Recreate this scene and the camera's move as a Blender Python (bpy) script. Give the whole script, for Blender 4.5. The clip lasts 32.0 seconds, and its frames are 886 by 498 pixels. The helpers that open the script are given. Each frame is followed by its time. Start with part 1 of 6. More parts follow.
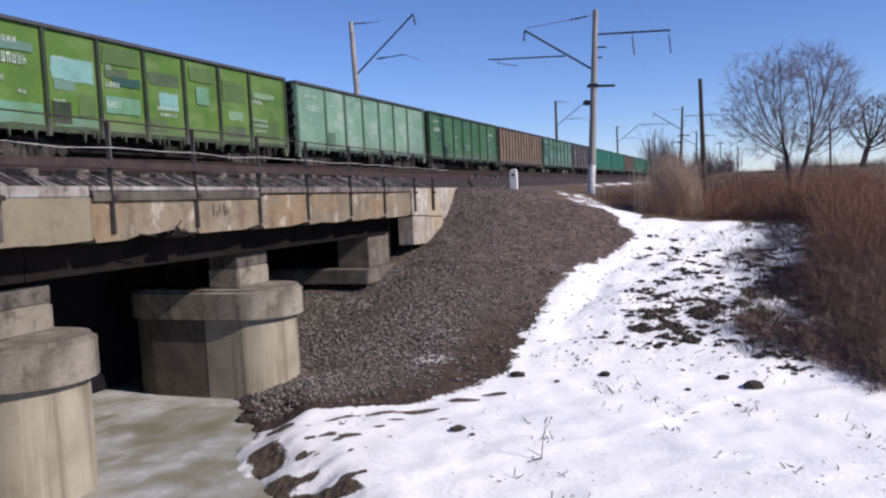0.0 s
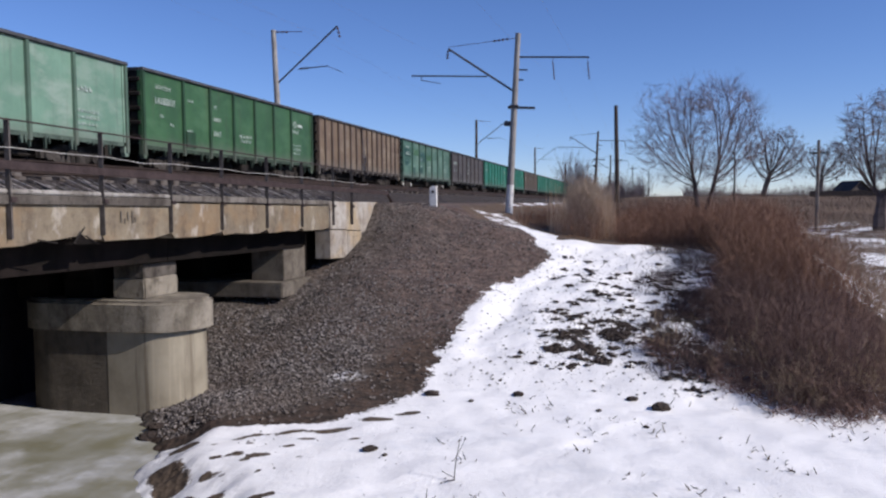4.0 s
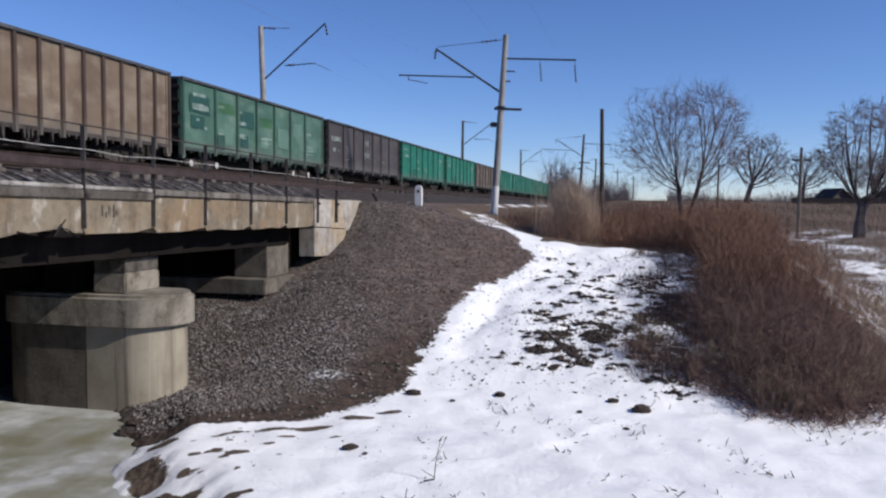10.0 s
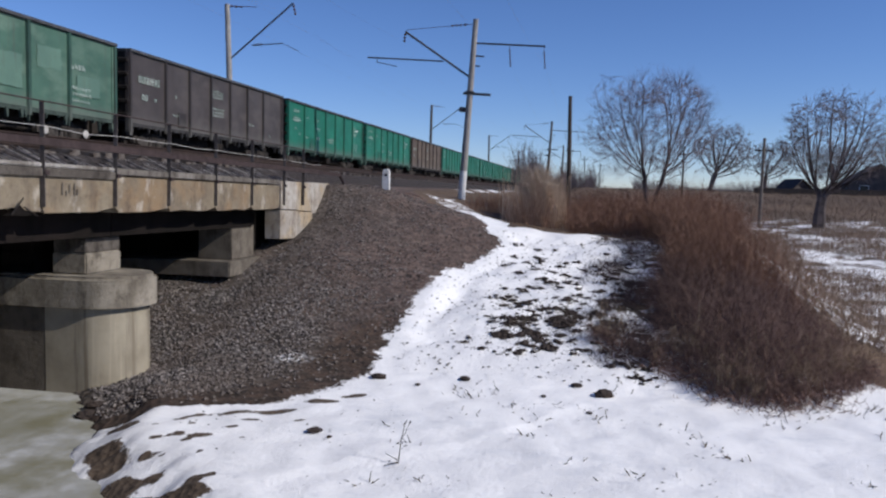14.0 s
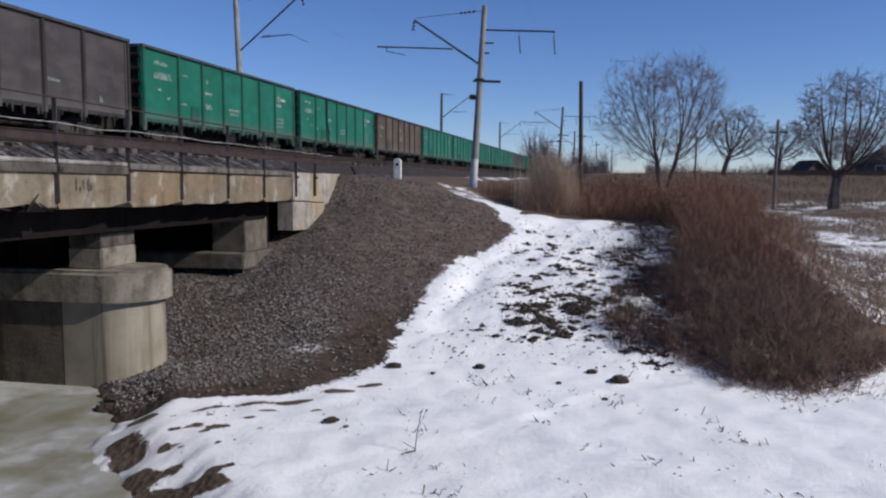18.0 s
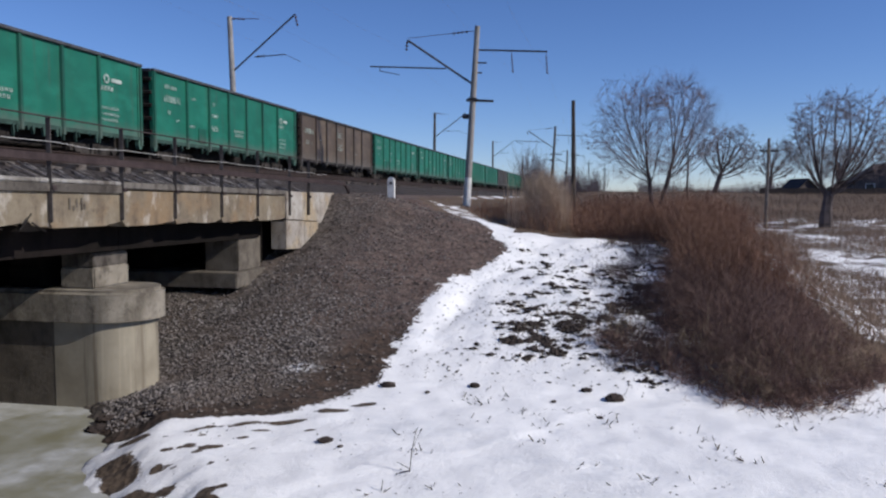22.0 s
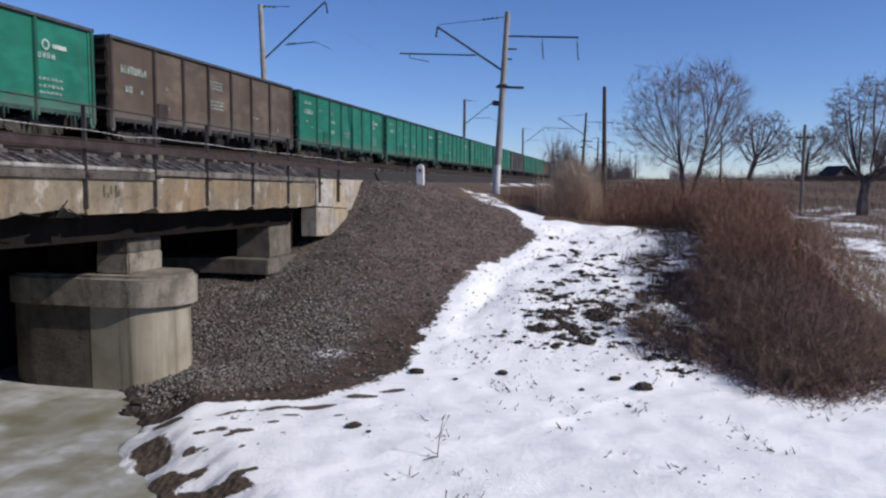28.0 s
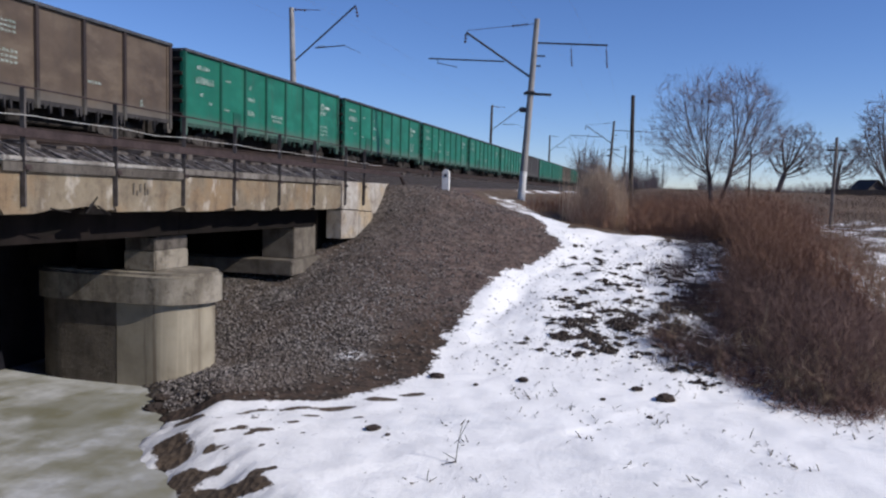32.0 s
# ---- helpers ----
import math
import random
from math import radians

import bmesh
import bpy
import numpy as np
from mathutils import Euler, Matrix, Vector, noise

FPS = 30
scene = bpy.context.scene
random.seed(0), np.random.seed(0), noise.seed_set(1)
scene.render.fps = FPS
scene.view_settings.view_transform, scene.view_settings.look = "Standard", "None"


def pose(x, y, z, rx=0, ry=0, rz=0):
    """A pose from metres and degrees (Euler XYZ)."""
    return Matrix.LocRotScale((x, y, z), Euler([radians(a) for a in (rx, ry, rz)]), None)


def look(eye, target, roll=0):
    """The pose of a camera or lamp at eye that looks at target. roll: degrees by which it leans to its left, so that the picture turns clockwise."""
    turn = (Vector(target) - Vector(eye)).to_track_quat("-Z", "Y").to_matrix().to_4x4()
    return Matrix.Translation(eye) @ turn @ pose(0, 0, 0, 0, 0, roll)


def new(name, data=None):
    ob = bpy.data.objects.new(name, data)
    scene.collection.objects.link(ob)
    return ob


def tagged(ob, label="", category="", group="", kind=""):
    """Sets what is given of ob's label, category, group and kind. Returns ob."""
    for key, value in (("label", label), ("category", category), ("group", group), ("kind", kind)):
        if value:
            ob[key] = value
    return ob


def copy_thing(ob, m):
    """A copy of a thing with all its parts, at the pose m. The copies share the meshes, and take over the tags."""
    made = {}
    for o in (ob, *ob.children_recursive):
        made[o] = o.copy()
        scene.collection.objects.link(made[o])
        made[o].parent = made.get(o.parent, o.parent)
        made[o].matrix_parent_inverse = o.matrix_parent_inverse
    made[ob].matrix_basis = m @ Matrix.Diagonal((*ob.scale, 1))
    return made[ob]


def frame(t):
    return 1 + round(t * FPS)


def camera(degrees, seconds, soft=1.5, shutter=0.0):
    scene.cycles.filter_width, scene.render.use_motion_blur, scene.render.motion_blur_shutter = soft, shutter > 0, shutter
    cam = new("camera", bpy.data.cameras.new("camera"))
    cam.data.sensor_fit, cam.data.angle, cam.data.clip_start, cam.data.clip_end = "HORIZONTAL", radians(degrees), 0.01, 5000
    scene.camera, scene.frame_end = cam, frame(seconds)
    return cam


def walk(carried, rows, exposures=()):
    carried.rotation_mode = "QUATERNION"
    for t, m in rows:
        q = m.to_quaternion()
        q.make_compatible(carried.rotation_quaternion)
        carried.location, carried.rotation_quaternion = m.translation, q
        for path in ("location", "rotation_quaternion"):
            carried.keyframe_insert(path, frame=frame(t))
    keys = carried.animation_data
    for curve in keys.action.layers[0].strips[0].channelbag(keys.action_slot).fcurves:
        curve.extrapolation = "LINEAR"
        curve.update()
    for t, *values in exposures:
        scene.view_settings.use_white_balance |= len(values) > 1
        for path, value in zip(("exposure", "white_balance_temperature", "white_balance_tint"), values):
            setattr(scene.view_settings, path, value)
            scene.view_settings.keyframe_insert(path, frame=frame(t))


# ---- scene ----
cam = camera(59.3, 32.0, 2.3)
PATH = [
    (0, (0.062, -0.16, 4.397), (-0.635, 1.71, 4.253), -2.8),
    (0.5, (0.088, -0.114, 4.448), (-0.586, 1.757, 4.234), -3.9),
    (1, (0.013, -0.121, 4.432), (-0.604, 1.771, 4.228), -3.5),
    (1.5, (0.021, -0.107, 4.454), (-0.558, 1.802, 4.319), -2.6),
    (2, (-0.005, -0.092, 4.433), (-0.539, 1.83, 4.285), -1.5),
    (2.5, (-0.01, -0.09, 4.437), (-0.551, 1.83, 4.295), -1.1),
    (3, (0.007, -0.057, 4.437), (-0.511, 1.869, 4.291), -0.4),
    (3.5, (0.007, -0.055, 4.438), (-0.493, 1.879, 4.329), -0.1),
    (5.5, (0.012, -0.029, 4.432), (-0.484, 1.904, 4.291), -2.5),
    (6, (0.019, -0.034, 4.427), (-0.464, 1.901, 4.284), -2.2),
    (6.5, (0.026, -0.023, 4.425), (-0.435, 1.918, 4.286), -1.9),
    (7, (0.015, -0.005, 4.422), (-0.428, 1.94, 4.28), -1.1),
    (7.5, (0.011, -0.021, 4.408), (-0.44, 1.922, 4.263), -0.8),
    (8, (0.007, -0.011, 4.442), (-0.441, 1.933, 4.293), -0.2),
    (8.5, (0.009, -0.023, 4.417), (-0.439, 1.924, 4.326), 0.1),
    (9, (0.017, -0.028, 4.412), (-0.43, 1.918, 4.307), 0.6),
    (9.5, (0.021, -0.037, 4.417), (-0.427, 1.909, 4.307), 0.7),
    (10, (0.013, -0.038, 4.419), (-0.442, 1.906, 4.307), 0.4),
    (10.5, (0.016, -0.039, 4.422), (-0.423, 1.909, 4.312), 0.6),
    (11, (0.014, -0.044, 4.416), (-0.393, 1.911, 4.3), 1.2),
    (11.5, (0.011, -0.038, 4.417), (-0.368, 1.922, 4.294), 1.5),
    (12, (0.005, -0.037, 4.417), (-0.37, 1.924, 4.298), 1.5),
    (12.5, (0.008, -0.04, 4.415), (-0.355, 1.923, 4.293), 1.3),
    (13, (0.001, -0.021, 4.416), (-0.375, 1.939, 4.272), 1.3),
    (13.5, (-0.001, -0.022, 4.411), (-0.376, 1.937, 4.267), 1.5),
    (14, (0.009, -0.023, 4.411), (-0.362, 1.937, 4.261), 1.3),
    (14.5, (0.001, -0.007, 4.42), (-0.37, 1.952, 4.268), 1.3),
    (16.5, (-0.005, -0.009, 4.407), (-0.377, 1.948, 4.225), 0.6),
    (17, (-0.013, -0.009, 4.416), (-0.389, 1.946, 4.228), 0.4),
    (17.5, (-0.007, -0.02, 4.428), (-0.401, 1.932, 4.236), 0.4),
    (18, (0.005, -0.022, 4.415), (-0.397, 1.929, 4.235), 0.2),
    (18.5, (0.001, -0.023, 4.413), (-0.396, 1.93, 4.252), 0.3),
    (19, (0.003, -0.009, 4.417), (-0.376, 1.946, 4.239), 0.0),
    (19.5, (-0.002, 0.009, 4.414), (-0.38, 1.964, 4.227), -0.0),
    (20, (0.0, 0.006, 4.403), (-0.375, 1.961, 4.207), 0.2),
    (20.5, (0.008, 0.007, 4.419), (-0.337, 1.968, 4.231), 0.8),
    (21, (0.013, 0.0, 4.418), (-0.327, 1.967, 4.297), 0.4),
    (21.5, (-0.019, -0.002, 4.421), (-0.356, 1.965, 4.297), 0.7),
    (22, (-0.01, -0.023, 4.409), (-0.396, 1.935, 4.277), 0.1),
    (22.5, (-0.001, -0.011, 4.419), (-0.402, 1.942, 4.27), -0.1),
    (23, (0.007, -0.003, 4.406), (-0.387, 1.952, 4.259), 0.1),
    (23.5, (0.0, -0.019, 4.41), (-0.385, 1.938, 4.259), 0.3),
    (24, (0.001, -0.002, 4.408), (-0.365, 1.957, 4.244), 0.2),
    (24.5, (-0.005, 0.004, 4.41), (-0.386, 1.96, 4.248), 0.2),
    (25, (0.012, -0.01, 4.41), (-0.384, 1.945, 4.257), 0.3),
    (25.5, (-0.002, -0.014, 4.398), (-0.388, 1.942, 4.235), 0.2),
    (26, (0.015, -0.01, 4.415), (-0.4, 1.939, 4.247), -0.2),
    (26.5, (-0.008, -0.045, 4.42), (-0.457, 1.897, 4.251), -0.4),
    (28.5, (0.02, -0.039, 4.411), (-0.453, 1.897, 4.247), 0.6),
    (29, (0.026, -0.045, 4.413), (-0.492, 1.88, 4.247), 0.5),
    (29.5, (0.023, -0.019, 4.413), (-0.485, 1.908, 4.247), 0.6),
    (30, (0.036, -0.039, 4.41), (-0.46, 1.891, 4.241), 1.1),
    (30.5, (0.029, -0.022, 4.401), (-0.46, 1.911, 4.241), 1.4),
    (31, (0.02, -0.058, 4.412), (-0.476, 1.873, 4.249), 1.5),
    (31.5, (0.028, -0.028, 4.417), (-0.492, 1.896, 4.25), 1.5),
    (32, (0.017, -0.037, 4.405), (-0.502, 1.888, 4.253), 1.4),
]
LOOKS = [(0, 0.17, 6350, 17), (1, 0.0, 6350, 17), (3, 0.02, 6300, 16), (8, 0.02, 6250, 13), (11, -0.02, 6200, 12), (12, -0.09, 6200, 12), (14, -0.13, 6200, 12), (17, -0.26, 6200, 12), (20, -0.23, 6200, 12), (24, -0.11, 6200, 12), (26, -0.19, 6200, 12), (28.5, -0.07, 6200, 13), (31, -0.1, 6200, 13), (32, -0.06, 6200, 13)]
walk(cam, [(t, look(eye, target, roll)) for t, eye, target, roll in PATH], LOOKS)

# ---- light ----
world = bpy.data.worlds.new("world")
scene.world = world
world.use_nodes = True
SUN_AZ, SUN_EL = radians(97.5), radians(34)
wn = world.node_tree
wn.nodes.clear()
sky = wn.nodes.new("ShaderNodeTexSky")
sky.sky_type = "NISHITA"
sky.sun_disc = False
sky.sun_elevation, sky.sun_rotation = SUN_EL, SUN_AZ
sky.altitude = 1600
sky.air_density, sky.dust_density, sky.ozone_density = 1.0, 0.0, 6.0
bg = wn.nodes.new("ShaderNodeBackground")
bg.inputs["Strength"].default_value = 0.117
wo = wn.nodes.new("ShaderNodeOutputWorld")
hue = wn.nodes.new("ShaderNodeHueSaturation")
hue.inputs["Hue"].default_value = 0.504
hue.inputs["Saturation"].default_value = 1.07
wn.links.new(sky.outputs[0], hue.inputs["Color"])
air = wn.nodes.new("ShaderNodeMix")
air.data_type, air.blend_type = "RGBA", "MULTIPLY"
air.inputs[0].default_value = 1.0
air.inputs[7].default_value = (1.04, 0.965, 1.02, 1)
wn.links.new(hue.outputs[0], air.inputs[6])
wn.links.new(air.outputs[2], bg.inputs[0])
wn.links.new(bg.outputs[0], wo.inputs[0])

sun_data = bpy.data.lights.new("sun", "SUN")
sun_data.energy, sun_data.angle, sun_data.color = 4.9, radians(0.5), (1.0, 0.94, 0.835)
sun = new("sun", sun_data)
to_sun = Vector((math.sin(SUN_AZ) * math.cos(SUN_EL), math.cos(SUN_AZ) * math.cos(SUN_EL), math.sin(SUN_EL)))
sun.matrix_basis = look(to_sun * 200, (0, 0, 0))


# ---- materials ----
class Nodes:
    """A small builder for procedural materials."""

    def __init__(self, name, rough=0.8, metal=0.0, spec=0.3):
        self.m = bpy.data.materials.new(name)
        self.m.use_nodes = True
        self.t = self.m.node_tree
        self.b = self.t.nodes["Principled BSDF"]
        self.b.inputs["Roughness"].default_value = rough
        self.b.inputs["Metallic"].default_value = metal
        self.b.inputs["Specular IOR Level"].default_value = spec
        self.co = self.t.nodes.new("ShaderNodeTexCoord").outputs["Object"]
        self.geo = self.t.nodes.new("ShaderNodeNewGeometry")

    def link(self, a, b):
        self.t.links.new(a, b)

    def scaled(self, sx, sy, sz, co=None):
        n = self.t.nodes.new("ShaderNodeMapping")
        n.inputs["Scale"].default_value = (sx, sy, sz)
        self.link(co or self.co, n.inputs[0])
        return n.outputs[0]

    def noise(self, scale, detail=4, rough=0.6, co=None):
        n = self.t.nodes.new("ShaderNodeTexNoise")
        n.inputs["Scale"].default_value, n.inputs["Detail"].default_value, n.inputs["Roughness"].default_value = scale, detail, rough
        self.link(co or self.co, n.inputs["Vector"])
        return n.outputs["Fac"]

    def cells(self, scale, co=None):
        n = self.t.nodes.new("ShaderNodeTexVoronoi")
        n.inputs["Scale"].default_value = scale
        self.link(co or self.co, n.inputs["Vector"])
        return n

    def step(self, v, a, b, lo=0.0, hi=1.0):
        n = self.t.nodes.new("ShaderNodeMapRange")
        n.interpolation_type = "SMOOTHSTEP"
        for k, x in (("From Min", a), ("From Max", b), ("To Min", lo), ("To Max", hi)):
            n.inputs[k].default_value = x
        self.link(v, n.inputs["Value"])
        return n.outputs["Result"]

    def math(self, op, a, b=0.0):
        n = self.t.nodes.new("ShaderNodeMath")
        n.operation = op
        for k, v in ((0, a), (1, b)):
            if isinstance(v, (int, float)):
                n.inputs[k].default_value = v
            else:
                self.link(v, n.inputs[k])
        return n.outputs[0]

    def mix(self, f, a, b):
        n = self.t.nodes.new("ShaderNodeMix")
        n.data_type = "RGBA"
        for k, v in ((0, f), (6, a), (7, b)):
            if isinstance(v, (int, float)):
                n.inputs[k].default_value = v
            elif isinstance(v, tuple):
                n.inputs[k].default_value = (*v, 1)
            else:
                self.link(v, n.inputs[k])
        return n.outputs[2]

    def attr(self, name):
        n = self.t.nodes.new("ShaderNodeAttribute")
        n.attribute_name = name
        return n.outputs["Fac"]

    def random(self):
        return self.t.nodes.new("ShaderNodeObjectInfo").outputs["Random"]

    def island(self):
        return self.geo.outputs["Random Per Island"]

    def color(self, c):
        if isinstance(c, tuple):
            self.b.inputs["Base Color"].default_value = (*c, 1)
        else:
            self.link(c, self.b.inputs["Base Color"])
        return self

    def rough(self, v):
        self.link(v, self.b.inputs["Roughness"])
        return self

    def bump(self, h, strength=0.3, dist=0.02):
        n = self.t.nodes.new("ShaderNodeBump")
        n.inputs["Strength"].default_value, n.inputs["Distance"].default_value = strength, dist
        self.link(h, n.inputs["Height"])
        self.link(n.outputs[0], self.b.inputs["Normal"])
        return self


def two_tone(name, a, b, scale, rough=0.85, bump=0.3, dist=0.01, metal=0.0, fine=6.0):
    n = Nodes(name, rough, metal)
    big, small = n.noise(scale, 5), n.noise(scale * fine, 4)
    f = n.step(n.math("ADD", n.math("MULTIPLY", big, 0.65), n.math("MULTIPLY", small, 0.35)), 0.35, 0.65)
    n.color(n.mix(f, a, b)).bump(small, bump, dist)
    return n.m


def concrete(name, a, b, streak=(0.12, 0.09, 0.06), amount=0.6, warm=None, pitted=0.15, lime=0.0):
    """Old cast concrete: blotches, run-off streaks, pitting."""
    n = Nodes(name, 0.9)
    blot = n.step(n.noise(1.3, 6, 0.65), 0.35, 0.68)
    fine = n.noise(22, 5, 0.7)
    c = n.mix(blot, a, b)
    c = n.mix(n.step(n.random(), 0.3, 1.0, 0.0, 0.45), c, b)
    if warm:
        c = n.mix(n.step(n.noise(0.8, 4), 0.45, 0.65), c, warm)
    if lime:
        c = n.mix(n.step(n.noise(2.1, 6, 0.65, n.scaled(1, 1, 0.7)), 0.54, 0.66, 0, lime), c, (0.46, 0.42, 0.36))
    runs = n.math("ADD", n.math("MULTIPLY", n.noise(1.0, 6, 0.7, n.scaled(2.6, 2.6, 0.5)), 0.6), n.math("MULTIPLY", n.noise(3.1, 6, 0.7), 0.4))
    c = n.mix(n.math("MULTIPLY", n.step(runs, 0.47, 0.64), amount), c, streak)
    c = n.mix(n.step(fine, 0.62, 0.8, 0, 0.5), c, (0.07, 0.06, 0.05))
    pits = n.step(n.noise(5.5, 7, 0.7), 0.55, 0.64)
    c = n.mix(n.math("MULTIPLY", pits, pitted), c, streak)
    n.color(c).bump(n.math("ADD", fine, n.math("MULTIPLY", n.math("SUBTRACT", blot, pits), 0.4)), 0.6, 0.03)
    return n.m


def streaked(name, a, b, streak):
    """Smooth formed concrete with long pale and dark run-off streaks."""
    n = Nodes(name, 0.88)
    c = n.mix(n.step(n.noise(0.9, 5, 0.6), 0.35, 0.68), a, b)
    runs = n.noise(1.0, 5, 0.6, n.scaled(4.5, 4.5, 0.22))
    c = n.mix(n.step(runs, 0.52, 0.66, 0, 0.75), c, streak)
    c = n.mix(n.step(runs, 0.42, 0.3, 0, 0.5), c, tuple(min(1, v * 1.3) for v in a))
    fine = n.noise(18, 5, 0.7)
    c = n.mix(n.step(fine, 0.62, 0.8, 0, 0.35), c, streak)
    n.color(c).bump(fine, 0.3, 0.015)
    return n.m


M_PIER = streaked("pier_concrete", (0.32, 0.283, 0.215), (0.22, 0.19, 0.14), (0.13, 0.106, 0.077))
# Darker flank concrete, deepened further to hold the shade under the deck.
M_FLANK = concrete("flank_shade_concrete", (0.12, 0.102, 0.08), (0.075, 0.062, 0.05), (0.045, 0.036, 0.029), 0.7)
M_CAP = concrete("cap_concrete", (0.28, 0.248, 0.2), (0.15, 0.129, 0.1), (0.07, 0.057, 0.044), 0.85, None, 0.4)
M_SLAB = concrete("slab_concrete", (0.235, 0.196, 0.138), (0.155, 0.122, 0.085), (0.065, 0.047, 0.036), 0.55, (0.21, 0.145, 0.085), 0.3, 0.55)
M_PLAIN = concrete("patched_slab_concrete", (0.205, 0.177, 0.12), (0.155, 0.13, 0.088), (0.11, 0.088, 0.06), 0.5)
M_KERB2 = concrete("grey_kerb", (0.2, 0.18, 0.16), (0.1, 0.086, 0.073), (0.045, 0.036, 0.03), 0.9, None, 0.6)
# Pier tone darkened so the seat and its pedestals hold their shade.
M_SEAT = concrete("shaded_seat_concrete", (0.16, 0.138, 0.112), (0.095, 0.08, 0.064), (0.045, 0.036, 0.029), 0.8)
M_LEDGE = concrete("dark_ledge_concrete", (0.13, 0.115, 0.1), (0.07, 0.06, 0.052), (0.03, 0.025, 0.022), 0.9, None, 0.5)
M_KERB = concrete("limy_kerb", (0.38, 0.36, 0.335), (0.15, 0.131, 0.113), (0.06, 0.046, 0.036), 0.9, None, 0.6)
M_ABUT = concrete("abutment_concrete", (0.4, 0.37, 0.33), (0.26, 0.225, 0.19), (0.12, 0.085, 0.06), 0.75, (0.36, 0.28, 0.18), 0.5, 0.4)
# Near-black concrete: the deep shade under the bridge is put into its colour.
M_UNDERSIDE = concrete("underside_shade_concrete", (0.017, 0.013, 0.012), (0.009, 0.008, 0.007), (0.006, 0.005, 0.005), 0.5)
M_SHADE_WALL = concrete("shade_wall", (0.014, 0.013, 0.017), (0.008, 0.008, 0.011), (0.006, 0.006, 0.008), 0.5)
M_POLE = concrete("pole_concrete", (0.33, 0.315, 0.305), (0.24, 0.225, 0.215), (0.12, 0.11, 0.105), 0.5)
M_WHITE = two_tone("white_paint", (0.75, 0.74, 0.72), (0.55, 0.53, 0.5), 3, 0.7, 0.2)
M_RUST = two_tone("rusty_steel", (0.06, 0.044, 0.043), (0.032, 0.024, 0.024), 5, 0.75, 0.4, 0.004)
M_RAIL = two_tone("rail_steel", (0.05, 0.035, 0.03), (0.028, 0.022, 0.02), 4, 0.6, 0.2, 0.003)
M_POST = two_tone("grey_steel", (0.1, 0.086, 0.08), (0.055, 0.046, 0.042), 6, 0.7, 0.3, 0.003)
M_WIRE = two_tone("whitened_rail", (0.55, 0.53, 0.5), (0.3, 0.28, 0.26), 3, 0.5, 0.1, 0.002)
M_SLAT = two_tone("pale_slat", (0.3, 0.275, 0.26), (0.045, 0.036, 0.033), 1.6, 0.9, 0.3, 0.01)
M_SLEEPER = concrete("sleeper_concrete", (0.17, 0.15, 0.137), (0.08, 0.068, 0.06), (0.05, 0.036, 0.028), 0.9)
M_BLACK = two_tone("bogie_black", (0.035, 0.03, 0.027), (0.018, 0.016, 0.015), 5, 0.8, 0.3, 0.005)
M_BOGIE = two_tone("dusty_bogie_steel", (0.075, 0.066, 0.06), (0.018, 0.016, 0.015), 3, 0.85, 0.3, 0.005)
M_CHORD = two_tone("grimy_chord_steel", (0.07, 0.073, 0.08), (0.035, 0.036, 0.04), 2, 0.7, 0.2, 0.004)
# Grime, darkened further for the shade under and between the wagons.
M_DARK = two_tone("underframe_grime_and_shade", (0.036, 0.031, 0.028), (0.018, 0.016, 0.015), 4, 0.85, 0.3, 0.005)
M_ARM = two_tone("painted_arm_steel", (0.055, 0.05, 0.055), (0.03, 0.03, 0.032), 6, 0.6, 0.2, 0.002)
M_INS = two_tone("insulator", (0.06, 0.03, 0.022), (0.09, 0.05, 0.04), 8, 0.3, 0.1, 0.002)
M_WOOD = two_tone("tarred_wood", (0.065, 0.05, 0.042), (0.035, 0.028, 0.025), 3, 0.9, 0.4, 0.01)
M_WOODL = two_tone("weathered_wood", (0.24, 0.2, 0.165), (0.13, 0.105, 0.09), 3, 0.9, 0.4, 0.01)
for dull in (M_UNDERSIDE, M_SHADE_WALL, M_LEDGE, M_BLACK, M_DARK, M_BOGIE, M_RAIL, M_RUST, M_SLEEPER):
    dull.node_tree.nodes["Principled BSDF"].inputs["Specular IOR Level"].default_value = 0.06
M_LETTER = two_tone("stencil_white", (0.42, 0.47, 0.43), (0.2, 0.27, 0.23), 2, 0.8, 0.1, 0.002)


# ---- mesh helpers ----
def mesh_of(bm, name, material, smooth=False):
    me = bpy.data.meshes.new(name)
    if smooth == "round":
        for f in bm.faces:
            f.smooth = True
        for e in bm.edges:
            e.smooth = len(e.link_faces) == 2 and e.calc_face_angle(0) < 0.5
        smooth = False
    bm.to_mesh(me)
    bm.free()
    for m in material if isinstance(material, (list, tuple)) else [material]:
        me.materials.append(m)
    if smooth:
        me.shade_smooth()
    return me


def part(name, bm, material, parent, label="", smooth=False):
    ob = new(name, mesh_of(bm, name, material, smooth))
    ob.parent = parent
    if label:
        ob["label"] = label
    return ob


def shared(name, me, parent, m=None):
    """A part on a mesh that others use too."""
    ob = new(name, me)
    ob.parent = parent
    if m is not None:
        ob.matrix_basis = m
    return ob


def thing(name, label, category, m=None, group="", kind=""):
    ob = new(name)
    ob.empty_display_size = 0.3
    if m is not None:
        ob.matrix_basis = m
    return tagged(ob, label, category, group, kind)


